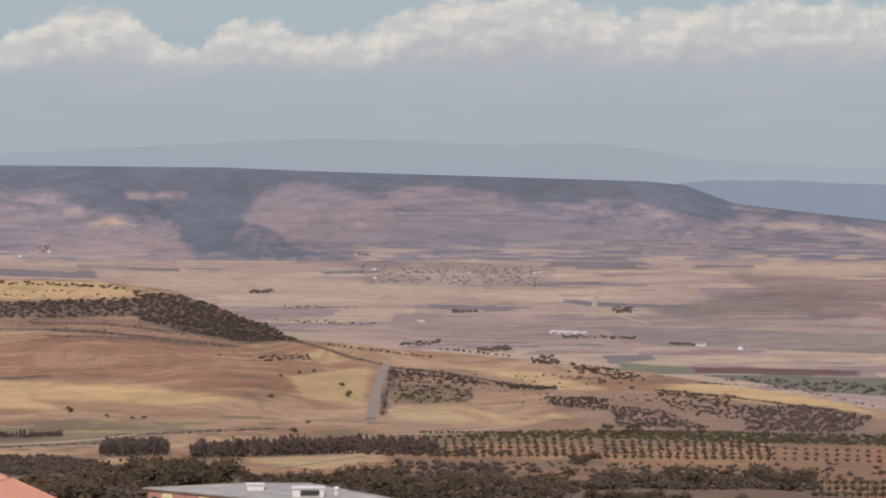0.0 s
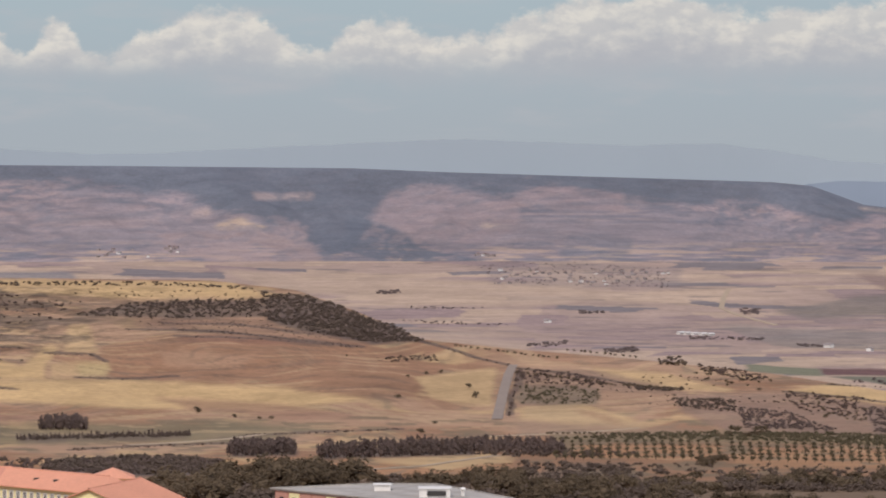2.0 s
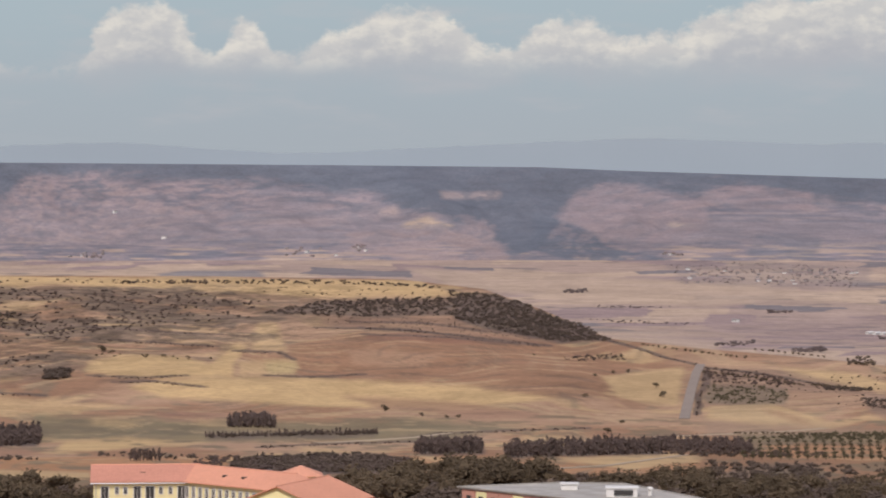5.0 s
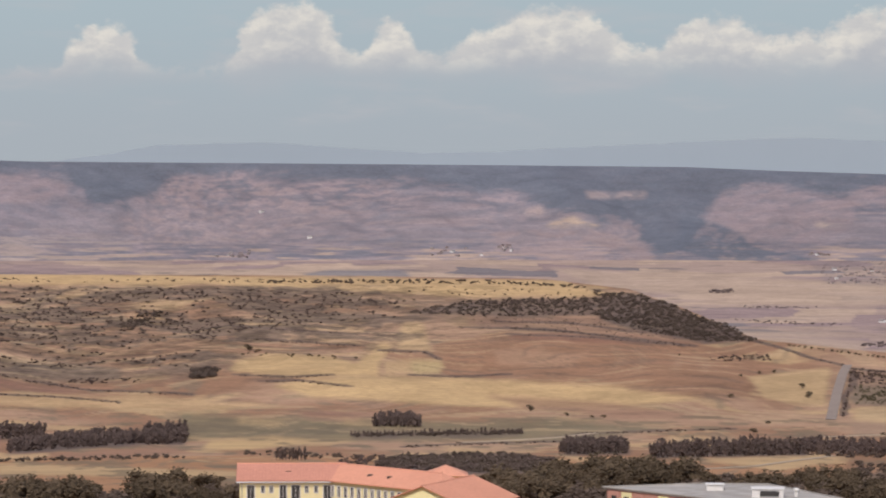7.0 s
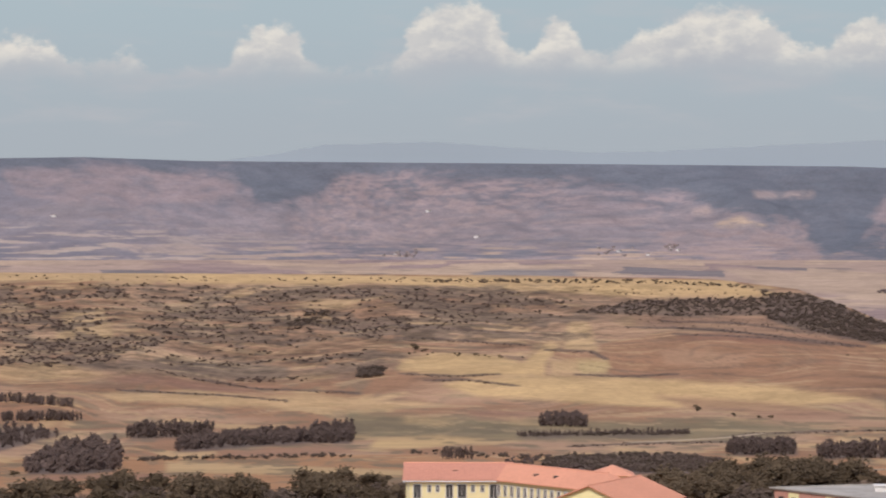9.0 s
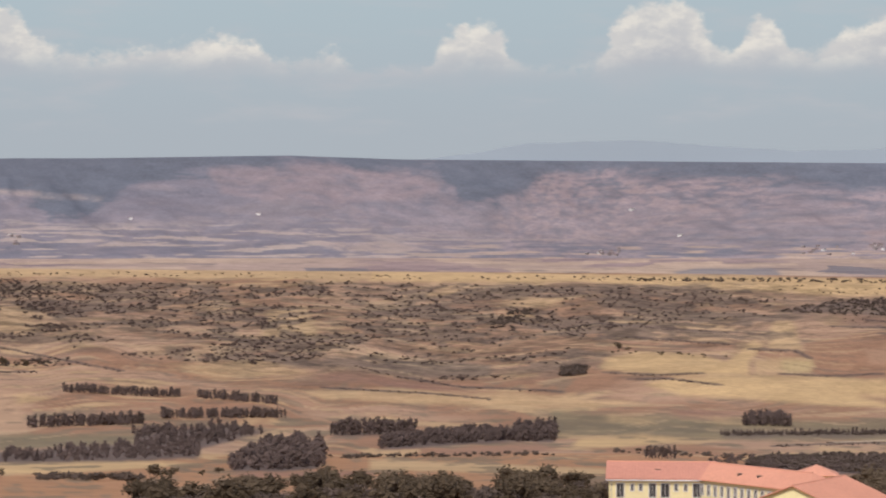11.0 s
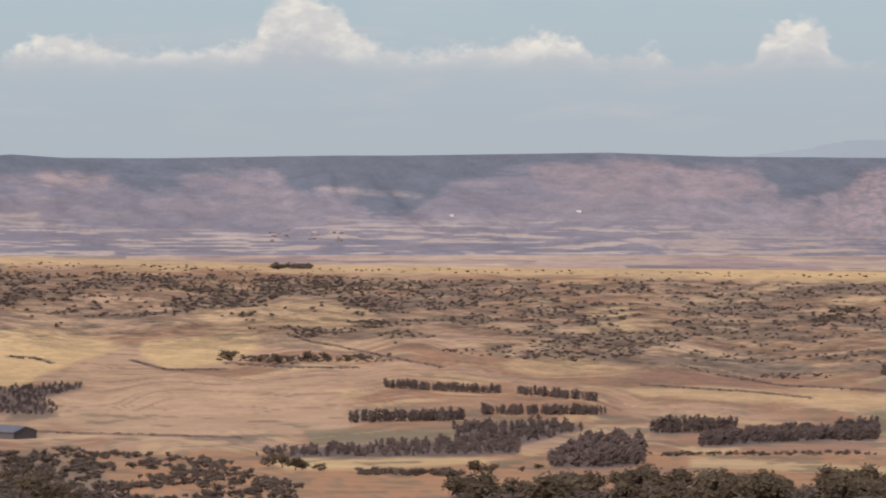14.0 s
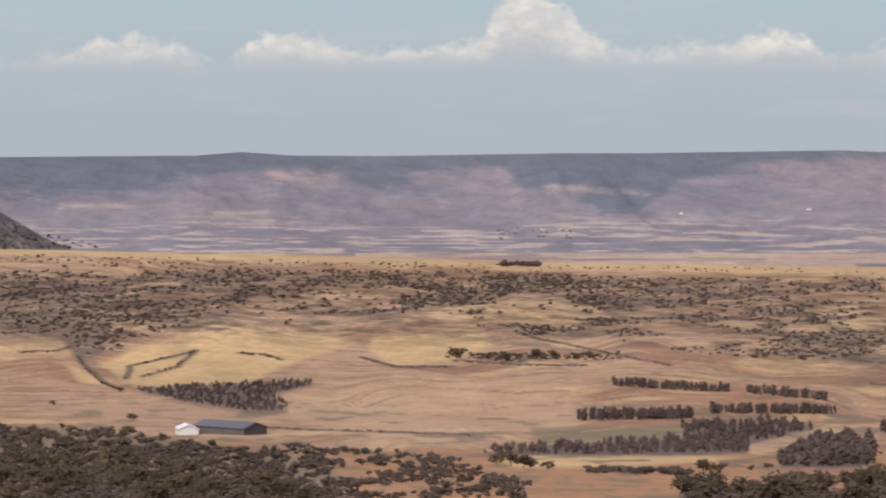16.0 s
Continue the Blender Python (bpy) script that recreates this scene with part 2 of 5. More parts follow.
CREST_U = [-2700, -2450, -1950, -1450, -958, -200, 150, 300, 400, 520, 700, 900, 1140, 1568, 1900]
CREST_V = [458, 456, 466, 481, 487, 492, 498, 516, 553, 606, 625, 642, 668, 733, 760]
CREST_D = [2900, 2900, 2900, 2900, 2900, 2900, 2880, 2800, 2680, 2550, 2450, 2350, 2200, 1930, 1850]
MESA_U = [-2700, -2439, -2090, -2010, -1920, -1758, -1439, -1308, -958, -760, -379, 0, 400, 560, 1140, 1210, 1300, 1400, 1568, 1900]
MESA_V = [293, 292, 289, 283, 289, 290, 285, 285, 280, 287, 290, 293, 297, 304, 322, 329, 362, 374, 392, 420]
SPUR_U = [-2700, -2450, -2250, -2100, -1950, -1750, -1550, -1300]
SPUR_Z = [14, 13, 12, 9, 7, 5, 2, 0]


def crest(u):
    d = np.interp(u, CREST_U, CREST_D)
    return d, EYE - (np.interp(u, CREST_U, CREST_V) - V0) * d / K


def land(u, d):
    """Height of the ground at bearing u and distance d."""
    u, d = np.broadcast_arrays(np.asarray(u, float), np.asarray(d, float))
    floor_ = np.interp(d, [0, 20, 300, 560, 640, 750, 1000, 1300, 1700, 2000, 2600, 4150, 4300], [147.5, 146, 100, 82, 80, 74, 56, 33, 9, 0, 0, 24, 29])
    floor_ = floor_ + np.interp(u, SPUR_U, SPUR_Z) * np.exp(-(((d - 1080) / 190) ** 2)) * np.where(u < -1290, 1, 0)
    dc, zc = crest(u)
    d0 = np.interp(u, [-2700, 700, 1140, 1568, 1900], [1900, 1850, 1750, 1650, 1600])
    t = np.clip((d - d0) / (dc - d0), 0, 1)
    shape = np.where(t < 0.93, 0.97 * (t / 0.93) ** 1.25, 0.97 + 0.03 * (t - 0.93) / 0.07)
    back = 1 - ramp(d, dc + 15, dc + 420)
    base_c = np.interp(dc, [1700, 2000, 2600, 4150], [9, 0, 0, 24])
    hill = np.where(d < dc, (zc - base_c) * shape, (zc - base_c) * back)
    swell = (soft_noise(u / 230, d / 170, 3, 3) - 0.5) * 14 * ramp(d, 1900, 2150) * np.where(d < dc, 1 - ramp(t, 0.8, 1.0), 0)
    z = floor_ + hill + swell * ramp(zc, 0, 40)
    # the table mountain: foot, concave slope cut by gullies, flat top
    zm = EYE - (np.interp(u, MESA_U, MESA_V) - V0) * 4740 / K
    m = np.clip((d - 4260) / (4740 - 4260), 0, 1)
    ub = u + (d - 4500) * (soft_noise(u / 330, 0.7, 19, 2) - 0.5) * 1.6
    gully = (soft_noise(ub / 190, 0.3, 21, 2) - 0.5) * 0.34 + (soft_noise(ub / 80, d / 110, 27, 3) - 0.5) * 0.16
    m2 = np.clip(m + gully * np.sin(np.pi * np.clip(m, 0, 1)), 0, 1)
    z = np.where(d > 4260, 29 + (zm - 29) * (0.55 * m2 + 0.45 * m2 ** 2.2), z)
    # a dark shoulder at the far western end
    shoulder = np.interp(u, [-2760, -2560, -2439, -2360, -2260, -2160], [118, 100, 80, 52, 26, 0])
    z = z + shoulder * np.exp(-(((d - 3500) / 260) ** 2))
    return z


def drop(u, d):
    return V0 + (EYE - land(u, d)) * K / d


def rest(u, d):
    a = (u - U0) / K
    return d * math.sin(a), d * math.cos(a), float(land(u, d))


def inside(us, vs, poly):
    hit = np.zeros(np.broadcast(us, vs).shape, bool)
    pts = [(poly[i], poly[i + 1]) for i in range(0, len(poly), 2)]
    for (x1, y1), (x2, y2) in zip(pts, pts[1:] + pts[:1]):
        if y1 != y2:
            hit ^= ((y1 > vs) != (y2 > vs)) & (us < (x2 - x1) * (vs - y1) / (y2 - y1) + x1)
    return hit


# ---- the ground: one sheet, with its fields ----
rows_d = np.concatenate([[0.0, 8, 30, 90, 180, 300, 420], np.arange(520, 2000, 12.0), np.arange(2000, 2960, 5.8), np.arange(2960, 4240, 15.0),
                         np.arange(4240, 4760, 4.0), [4765, 4790, 4830, 4900, 5000]])
cols_u = np.concatenate([np.arange(-2760, 1880, 4.0), np.linspace(1900, -2780 + 2 * math.pi * K, 50)])
GU, GD = np.meshgrid(cols_u, rows_d)
GZ = land(np.where(GU > 1900, 1900, GU), np.maximum(GD, 1.0))
GA = (GU - U0) / K
GX, GY = GD * np.sin(GA), GD * np.cos(GA)
GV = V0 + (EYE - GZ) * K / np.maximum(GD, 1)
DC, _ = crest(GU)

STRAW, GOLD, TAN = (0.47, 0.315, 0.158), (0.50, 0.335, 0.16), (0.375, 0.232, 0.14)
BROWN, RUST, OCHRE = (0.292, 0.162, 0.092), (0.215, 0.10, 0.072), (0.355, 0.19, 0.095)
GREEN, DRY = (0.180, 0.150, 0.086), (0.20, 0.15, 0.095)
# P_ plain and S_ slope tones have distance haze mixed into the colour
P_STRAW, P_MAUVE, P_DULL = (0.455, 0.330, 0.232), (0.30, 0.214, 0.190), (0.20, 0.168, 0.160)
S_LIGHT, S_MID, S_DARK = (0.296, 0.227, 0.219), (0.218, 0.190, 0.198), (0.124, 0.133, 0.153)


def blend(a, b_, f):
    return a * (1 - f[..., None]) + np.asarray(b_, float) * f[..., None]


cover = np.zeros(GU.shape + (3,)) + np.array(OCHRE)
BV = GV + (soft_noise(GU / 210, GV / 60, 190, 2) - 0.5) * 60
n1 = soft_noise(GU / 260, BV / 24, 40, 4)
n2 = soft_noise(GU / 110, BV / 7, 45, 4)
n3 = soft_noise(GU / 40, BV / 4.5, 49, 3)
# slopes this side of the crest: strips that follow the contours
cover = np.where((GD > 1450)[..., None], np.array(TAN), cover)
cover = blend(cover, BROWN, ramp(n1, 0.42, 0.62) * (GD > 1450))
cover = blend(cover, STRAW, ramp(n2, 0.55, 0.72) * 0.8 * (GD > 1350))
cover = blend(cover, DRY, ramp(n3, 0.55, 0.75) * 0.6 * ramp(GD, 300, 700))
# the plain beyond: a patchwork of long thin plots
far = GD > DC + 60
band = np.floor(GV / 6.5 + soft_noise(GU / 420, GV / 30, 60, 2) * 5)
wide = 70 + 170 * lattice(band, band * 0, 61)
plot = np.floor(GU / wide + 9 * lattice(band, band * 0 + 3, 62) + soft_noise(GU / 300, GV / 12, 66, 2) * 0.8)
pick = lattice(plot, band, 63)
plain = np.zeros_like(cover) + np.array(P_STRAW)
plain = np.where((pick > 0.42)[..., None], np.array(P_MAUVE), plain)
plain = np.where((pick > 0.62)[..., None], 0.5 * np.array(P_STRAW) + 0.5 * np.array(P_MAUVE), plain)
plain = np.where((pick > 0.90)[..., None], np.array(P_DULL), plain)
plain = blend(plain, P_STRAW, ramp(soft_noise(GU / 500, GV / 16, 70, 3), 0.45, 0.65) * 0.7)
plain = blend(plain, P_MAUVE, ramp(GV, 545, 575) * (1 - ramp(GV, 600, 625)) * 0.65 * ramp(GU, 500, 800))
# hedges and ditches between the plots
thin = soft_noise(GU / 75, GV / 1.9, 73, 2)
plain = blend(plain, (0.15, 0.125, 0.115), ramp(thin, 0.70, 0.80) * 0.6)
cover = np.where(far[..., None], plain, cover)
# the table mountain: dark wooded brow and gullies, pale bare slopes, all haze-tinted
slope = GD > 4255
brow = np.interp(GU, MESA_U, MESA_V)
deep = np.clip(GV - brow, 0, 200)
bent = GU + deep * (soft_noise(GU / 330, 0.7, 19, 2) - 0.5) * 7
w1 = soft_noise(bent / 190, GV / 80, 80, 3)
w2 = soft_noise(bent / 60, GV / 16, 84, 4)
w3 = soft_noise(bent / 17, GV / 5, 88, 3)
vein = 1 - np.abs(2 * soft_noise(bent / 75, GV / 34, 92, 3) - 1)
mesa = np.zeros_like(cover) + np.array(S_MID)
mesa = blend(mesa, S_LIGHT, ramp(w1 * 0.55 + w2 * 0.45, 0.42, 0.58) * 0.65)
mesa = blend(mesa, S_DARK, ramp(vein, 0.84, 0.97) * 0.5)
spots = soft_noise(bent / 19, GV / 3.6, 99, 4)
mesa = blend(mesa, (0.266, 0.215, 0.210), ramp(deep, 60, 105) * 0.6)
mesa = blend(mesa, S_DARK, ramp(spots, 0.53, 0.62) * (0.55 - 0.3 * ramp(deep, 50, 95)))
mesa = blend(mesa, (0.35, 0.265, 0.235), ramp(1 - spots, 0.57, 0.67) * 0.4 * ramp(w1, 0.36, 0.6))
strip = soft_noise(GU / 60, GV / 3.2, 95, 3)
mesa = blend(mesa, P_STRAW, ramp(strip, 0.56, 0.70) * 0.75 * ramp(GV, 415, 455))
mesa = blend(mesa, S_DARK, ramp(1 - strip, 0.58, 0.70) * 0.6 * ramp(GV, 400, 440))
# the western half is smoother, painted a hazier blue-grey, with pale plots along its foot
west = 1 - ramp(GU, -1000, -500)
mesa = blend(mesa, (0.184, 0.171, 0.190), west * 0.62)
mesa = blend(mesa, (0.46, 0.365, 0.29), west * ramp(strip, 0.54, 0.64) * 0.7 * ramp(GV + (w1 - 0.5) * 40, 388, 425))
mesa = blend(mesa, (0.34, 0.27, 0.245), west * ramp(soft_noise(GU / 70, GV / 14, 97, 3), 0.58, 0.68) * 0.22)
# woods hang from the brow, far down in the hollows
WOODS_U = [-2700, -2330, -2150, -2120, -1960, -1850, -1800, -1740, -1690, -1560, -1530, -1400, -1350, -1250, -1200, -1060, -1040, -700, -670, -610, -550, -500, -300, -60, 20, 100, 200, 330, 400, 450, 480, 520, 690, 720, 880, 920, 1200, 1280, 1330]
WOODS_D = [70, 60, 55, 40, 32, 26, 45, 45, 24, 24, 55, 60, 105, 90, 38, 24, 14, 16, 70, 75, 60, 18, 20, 26, 40, 55, 85, 100, 165, 150, 55, 26, 26, 22, 26, 42, 40, 45, 10]
hang = np.interp(bent * 0.3 + GU * 0.7, WOODS_U, WOODS_D)
mesa = blend(mesa, S_DARK, (1 - ramp(deep + (w2 - 0.5) * 44 + (spots - 0.5) * 34, hang - 9, hang + 14)) * 0.92)
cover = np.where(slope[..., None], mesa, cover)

WU = GU + (soft_noise(GU / 100, GV / 26, 101, 3) - 0.5) * 22
WV = GV + (soft_noise(GU / 110, GV / 24, 105, 3) - 0.5) * 5
calm = np.zeros(GU.shape)


ZONES = {"near": ~far & (GD > 700), "far": far & ~slope, "mesa": slope}
HERE = len(np.arange(-2760, 1880, 4.0))


def field(colour, *poly, zone="near", strength=1.0):
    """Lays one plot on the slopes (near), the plain (far) or the table mountain (mesa)."""
    lo, hi = np.searchsorted(cols_u[:HERE], (min(poly[0::2]) - 40, max(poly[0::2]) + 40))
    part_ = (slice(None), slice(int(lo), int(hi)))
    f = inside(WU[part_], WV[part_], poly).astype(float)
    for axis, reach in ((0, 2), (1, 1)):
        f = sum(np.roll(f, k, axis) for k in range(-reach, reach + 1)) / (2 * reach + 1)
    f = f * ZONES[zone][part_]
    if zone == "near":
        calm[part_] = np.maximum(calm[part_], f) if colour in (GOLD, STRAW) else calm[part_] * (1 - 0.6 * f)
    if zone == "mesa" and strength < 1:
        f = f * (0.35 + 0.65 * ramp(w2[part_] * 0.5 + w3[part_] * 0.5, 0.36, 0.52))
    cover[part_] = blend(cover[part_], colour, f * strength)


# the middle slopes
field(GOLD, -814, 484, 196, 498, 246, 520, -14, 524, -414, 506, -814, 502)
field(STRAW, -1754, 470, -1100, 482, -814, 484, -814, 499, -1300, 494, -1754, 482)
field(STRAW, -2450, 452, -1754, 470, -1754, 482, -2100, 473, -2450, 463)
field(BROWN, -814, 560, -664, 566, -414, 600, -420, 640, -600, 640, -814, 620, strength=0.6)
field(BROWN, -44, 612, 86, 588, 250, 592, 450, 612, 560, 652, 500, 700, 330, 680, 150, 664, -30, 655)
field(RUST, 90, 590, 300, 596, 430, 612, 300, 608, 100, 602, strength=0.5)
field(TAN, 60, 620, 240, 625, 200, 650, 70, 645, strength=0.6)
field(STRAW, -394, 568, -164, 584, -164, 590, -394, 576)
field(STRAW, -394, 592, -174, 606, -174, 611, -394, 598)
field(GOLD, -408, 656, -393, 637, -348, 627, -238, 630, -183, 642, -168, 632, -143, 610, -123, 607, -116, 614, -140, 642, -146, 667, -260, 669, -360, 664)
field(GOLD, -330, 684, -290, 674, -118, 667, 92, 673, 300, 686, 440, 704, 380, 712, 290, 722, 90, 724, -90, 714, -260, 704)
field(STRAW, -98, 572, -66, 571, -46, 622, -110, 621)
field((0.33, 0.215, 0.115), -180, 634, -160, 610, -150, 606, -110, 596, -108, 622, -125, 606, -145, 610, -168, 632)
field((0.45, 0.325, 0.155), -84, 637, -36, 637, -36, 662, -80, 662)
field(STRAW, -134, 638, -82, 638, -80, 664, -134, 664, strength=0.8)
field(BROWN, 236, 660, 330, 668, 470, 700, 420, 706, 300, 690, strength=0.7)
field(STRAW, 506, 668, 656, 650, 646, 720, 536, 702)
field(GREEN, -504, 730, -214, 745, 186, 745, 386, 758, 186, 785, -214, 782, -484, 776, strength=0.75)
field(BROWN, -150, 728, 0, 735, 180, 742, 0, 748, -150, 740)
field(TAN, 180, 730, 600, 730, 640, 755, 300, 752)
field(GOLD, -444, 780, -334, 774, -244, 784, -384, 800, -454, 796)
field(BROWN, -440, 800, -244, 790, -100, 806, -300, 812)
field(STRAW, -814, 818, -394, 834, -394, 846, -814, 838)
field(STRAW, -960, 700, -790, 692, -600, 696, -300, 722, -560, 730, -800, 715, strength=0.8)
field(RUST, -814, 664, -700, 690, -560, 700, -640, 706, -800, 684, strength=0.5)
for u_, v_, l_ in ((90, 612, 26), (130, 606, 40), (262, 612, 44), (302, 618, 40), (372, 622, 36), (420, 628, 32)):
    field((0.345, 0.215, 0.125), u_, v_, u_ + 14, v_ + 1, u_ + 34, v_ + l_ * 0.5, u_ + 22, v_ + l_, u_ + 6, v_ + l_, u_ + 18, v_ + l_ * 0.5, strength=0.5)
# east of the road
field(STRAW, 700, 722, 770, 718, 870, 742, 800, 752, 690, 742)
field(GOLD, 780, 712, 820, 716, 905, 746, 870, 750)
field(TAN, 690, 648, 1000, 690, 960, 716, 840, 720, 690, 676)
field(STRAW, 820, 650, 960, 660, 1080, 690, 960, 690, 840, 664)
field(BROWN, 1070, 708, 1240, 722, 1320, 760, 1150, 745)
field(GOLD, 1150, 690, 1250, 674, 1420, 690, 1568, 735, 1420, 722, 1250, 702)
field((0.27, 0.150, 0.082), 680, 770, 1568, 778, 1700, 900, 680, 900)
field((0.20, 0.155, 0.09), 740, 768, 1040, 760, 1600, 768, 1600, 786, 1240, 782, 760, 784, strength=0.8)
field((0.34, 0.185, 0.092), 770, 786, 1040, 786, 1060, 812, 800, 812, strength=0.8)
field((0.35, 0.195, 0.098), 1060, 792, 1350, 792, 1360, 824, 1080, 826, strength=0.8)
# dark soil colour under the low woods stands in for their shade
field((0.150, 0.106, 0.072), 784, 820, 890, 818, 900, 846, 1040, 852, 1040, 905, 700, 905, 690, 850, strength=0.8)
field((0.150, 0.106, 0.072), 1050, 846, 1440, 850, 1450, 872, 1050, 870, strength=0.8)
field(STRAW, 420, 815, 640, 800, 690, 812, 560, 832)
field(GREEN, 1240, 762, 1568, 772, 1568, 784, 1240, 776, strength=0.7)
# western slopes
field(GOLD, -2269, 654, -2139, 614, -2059, 582, -1959, 592, -1879, 603, -1799, 622, -1899, 652, -1959, 672, -1999, 692, -2199, 698)
field(GOLD, -1779, 612, -1579, 598, -1569, 622, -1639, 652, -1739, 662, -1789, 642)
field((0.40, 0.255, 0.15), -1899, 652, -1799, 622, -1739, 668, -1439, 700, -1409, 772, -1839, 784, -1989, 734)
field(STRAW, -2450, 600, -2330, 612, -2310, 642, -2450, 640, strength=0.7)
field(STRAW, -2330, 650, -2250, 690, -2200, 706, -2300, 690)
field(TAN, -2450, 660, -2300, 690, -2150, 724, -1990, 764, -2200, 760, -2450, 740)
field(GREEN, -1500, 772, -1110, 768, -1110, 790, -1480, 796, strength=0.8)
field(GOLD, -1560, 825, -1420, 812, -1210, 818, -1110, 826, -1320, 838, -1520, 842)
field((0.165, 0.12, 0.083), -840, 650, -780, 643, -690, 641, -600, 652, -590, 672, -680, 676, -760, 670, strength=0.9)
field(STRAW, -1000, 555, -930, 546, -900, 610, -1010, 600)
field(STRAW, -1700, 560, -1500, 540, -1350, 560, -1480, 590, -1650, 585, strength=0.6)
field((0.13, 0.10, 0.078), -2500, 505, -2330, 508, -2270, 522, -2235, 585, -2255, 640, -2300, 650, -2340, 600, -2500, 600, strength=0.75)
# undergrowth between the bushes, thin terrace walls and plough lines
near_hill = ~far & (GD > 1950)
hi_slope = ramp(GV + 12 * ramp(-GU, 1200, 2000), 500, 512) * (1 - ramp(GV, 585 + 60 * ramp(-GU, 300, 500) * ramp(GU, -1300, -1000), 640 + 50 * ramp(-GU, 300, 500) * ramp(GU, -1300, -1000))) * (1 - ramp(GU + (soft_noise(GU / 80, GV / 20, 181, 3) - 0.5) * 300, -120, 160))


def scrubness(u, v):
    """How thick the scrub grows on the upper slopes: long patches that follow the contours."""
    bend = v + (soft_noise(u / 260, v / 70, 190, 2) - 0.5) * 30
    thick = soft_noise(u / 38, bend / 5.6, 160, 4) * 0.52 + soft_noise(u / 150, bend / 16, 164, 3) * 0.48
    thick = thick + 0.06 * np.exp(-(((u + 1500) / 220) ** 2) - ((v - 512) / 22) ** 2)
    thick = thick + 0.05 * ramp(-u, 2100, 2300) * ramp(v, 488, 505) * (1 - ramp(v, 570, 620))
    return thick + 0.035 * ramp(v, 488, 500) * (1 - ramp(v, 535, 580)) + 0.015 * ramp(v, 505, 515)


scrubby = scrubness(GU, GV)
cover = blend(cover, (0.225, 0.158, 0.100), hi_slope * near_hill * 0.28)
cover = blend(cover, (0.158, 0.112, 0.077), ramp(scrubby, 0.50, 0.56) * hi_slope * near_hill * 0.85)
lines_ = soft_noise(GU / 150, BV / 3.2, 170, 2)
cover = blend(cover, (0.16, 0.105, 0.072), ramp(lines_, 0.63, 0.72) * near_hill * 0.5 * (1 - 0.85 * calm))
cover = blend(cover, (0.50, 0.35, 0.19), ramp(1 - lines_, 0.66, 0.75) * (~far & (GD > 1400)) * 0.35 * (1 - 0.85 * calm))
cover = blend(cover, (0.17, 0.13, 0.08), ramp(soft_noise(GU / 60, GV / 6, 175, 3), 0.58, 0.68) * (~far & (GD <= 1950) & (GD > 560)) * 0.7)
# ground under the woods painted dark, as the crowns' shade, to close the gaps
GROVE_SHADE = (0.138, 0.099, 0.078)
field(GROVE_SHADE, -1234, 768, -1054, 756, -994, 772, -1114, 798, -1224, 798)
field(GROVE_SHADE, -1584, 820, -1354, 822, -1114, 814, -1114, 782, -1354, 796, -1484, 802)
field(GROVE_SHADE, -1064, 838, -974, 840, -894, 834, -904, 788, -984, 788)
field(GROVE_SHADE, -804, 802, -554, 786, -484, 788, -484, 764, -640, 770, -760, 782)
field(GROVE_SHADE, -884, 778, -734, 776, -740, 766, -880, 768)
field(GROVE_SHADE, -154, 830, -124, 810, 96, 804, 166, 818, 166, 840, -54, 840)
field(GROVE_SHADE, -194, 776, 110, 772, 110, 766, -190, 769)
field(GROVE_SHADE, 176, 808, 296, 806, 296, 788, 186, 791)
field(GROVE_SHADE, 341, 814, 616, 805, 616, 790, 345, 796)
field(GROVE_SHADE, -2200, 704, -2060, 694, -1890, 688, -1885, 696, -1960, 714, -1930, 744, -2010, 742, -2120, 724)
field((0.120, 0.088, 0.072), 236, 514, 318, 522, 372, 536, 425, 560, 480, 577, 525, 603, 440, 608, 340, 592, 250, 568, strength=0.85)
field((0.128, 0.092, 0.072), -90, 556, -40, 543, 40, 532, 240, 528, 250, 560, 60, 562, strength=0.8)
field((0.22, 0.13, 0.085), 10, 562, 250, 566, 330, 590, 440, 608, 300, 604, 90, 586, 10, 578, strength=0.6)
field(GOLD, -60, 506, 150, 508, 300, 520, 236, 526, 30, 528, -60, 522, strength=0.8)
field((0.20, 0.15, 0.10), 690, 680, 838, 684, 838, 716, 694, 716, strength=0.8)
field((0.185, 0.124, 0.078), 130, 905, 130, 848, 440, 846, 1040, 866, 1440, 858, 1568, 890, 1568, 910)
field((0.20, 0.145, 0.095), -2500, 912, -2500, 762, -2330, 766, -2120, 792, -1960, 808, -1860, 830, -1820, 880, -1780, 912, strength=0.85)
field(GROVE_SHADE, -1230, 912, -1230, 880, -390, 870, -390, 912)
field(GROVE_SHADE, 1300, 716, 1420, 716, 1545, 736, 1510, 768, 1320, 766, strength=0.8)
field(GROVE_SHADE, 1090, 740, 1190, 744, 1260, 764, 1100, 756, strength=0.8)
# brown rough ground above the olive groves
field((0.25, 0.165, 0.118), 960, 700, 1180, 690, 1330, 712, 1568, 738, 1620, 770, 1240, 764, 1060, 760, 980, 730, strength=0.75)
field((0.30, 0.20, 0.13), 690, 742, 900, 752, 1060, 760, 900, 768, 690, 770, strength=0.6)
field((0.45, 0.31, 0.165), 700, 722, 780, 716, 850, 730, 905, 752, 800, 748, 700, 740)
field(BROWN, 790, 724, 830, 728, 880, 748, 860, 748, strength=0.7)
field((0.24, 0.155, 0.108), 690, 650, 840, 656, 960, 684, 1000, 700, 840, 690, 690, 682, strength=0.6)
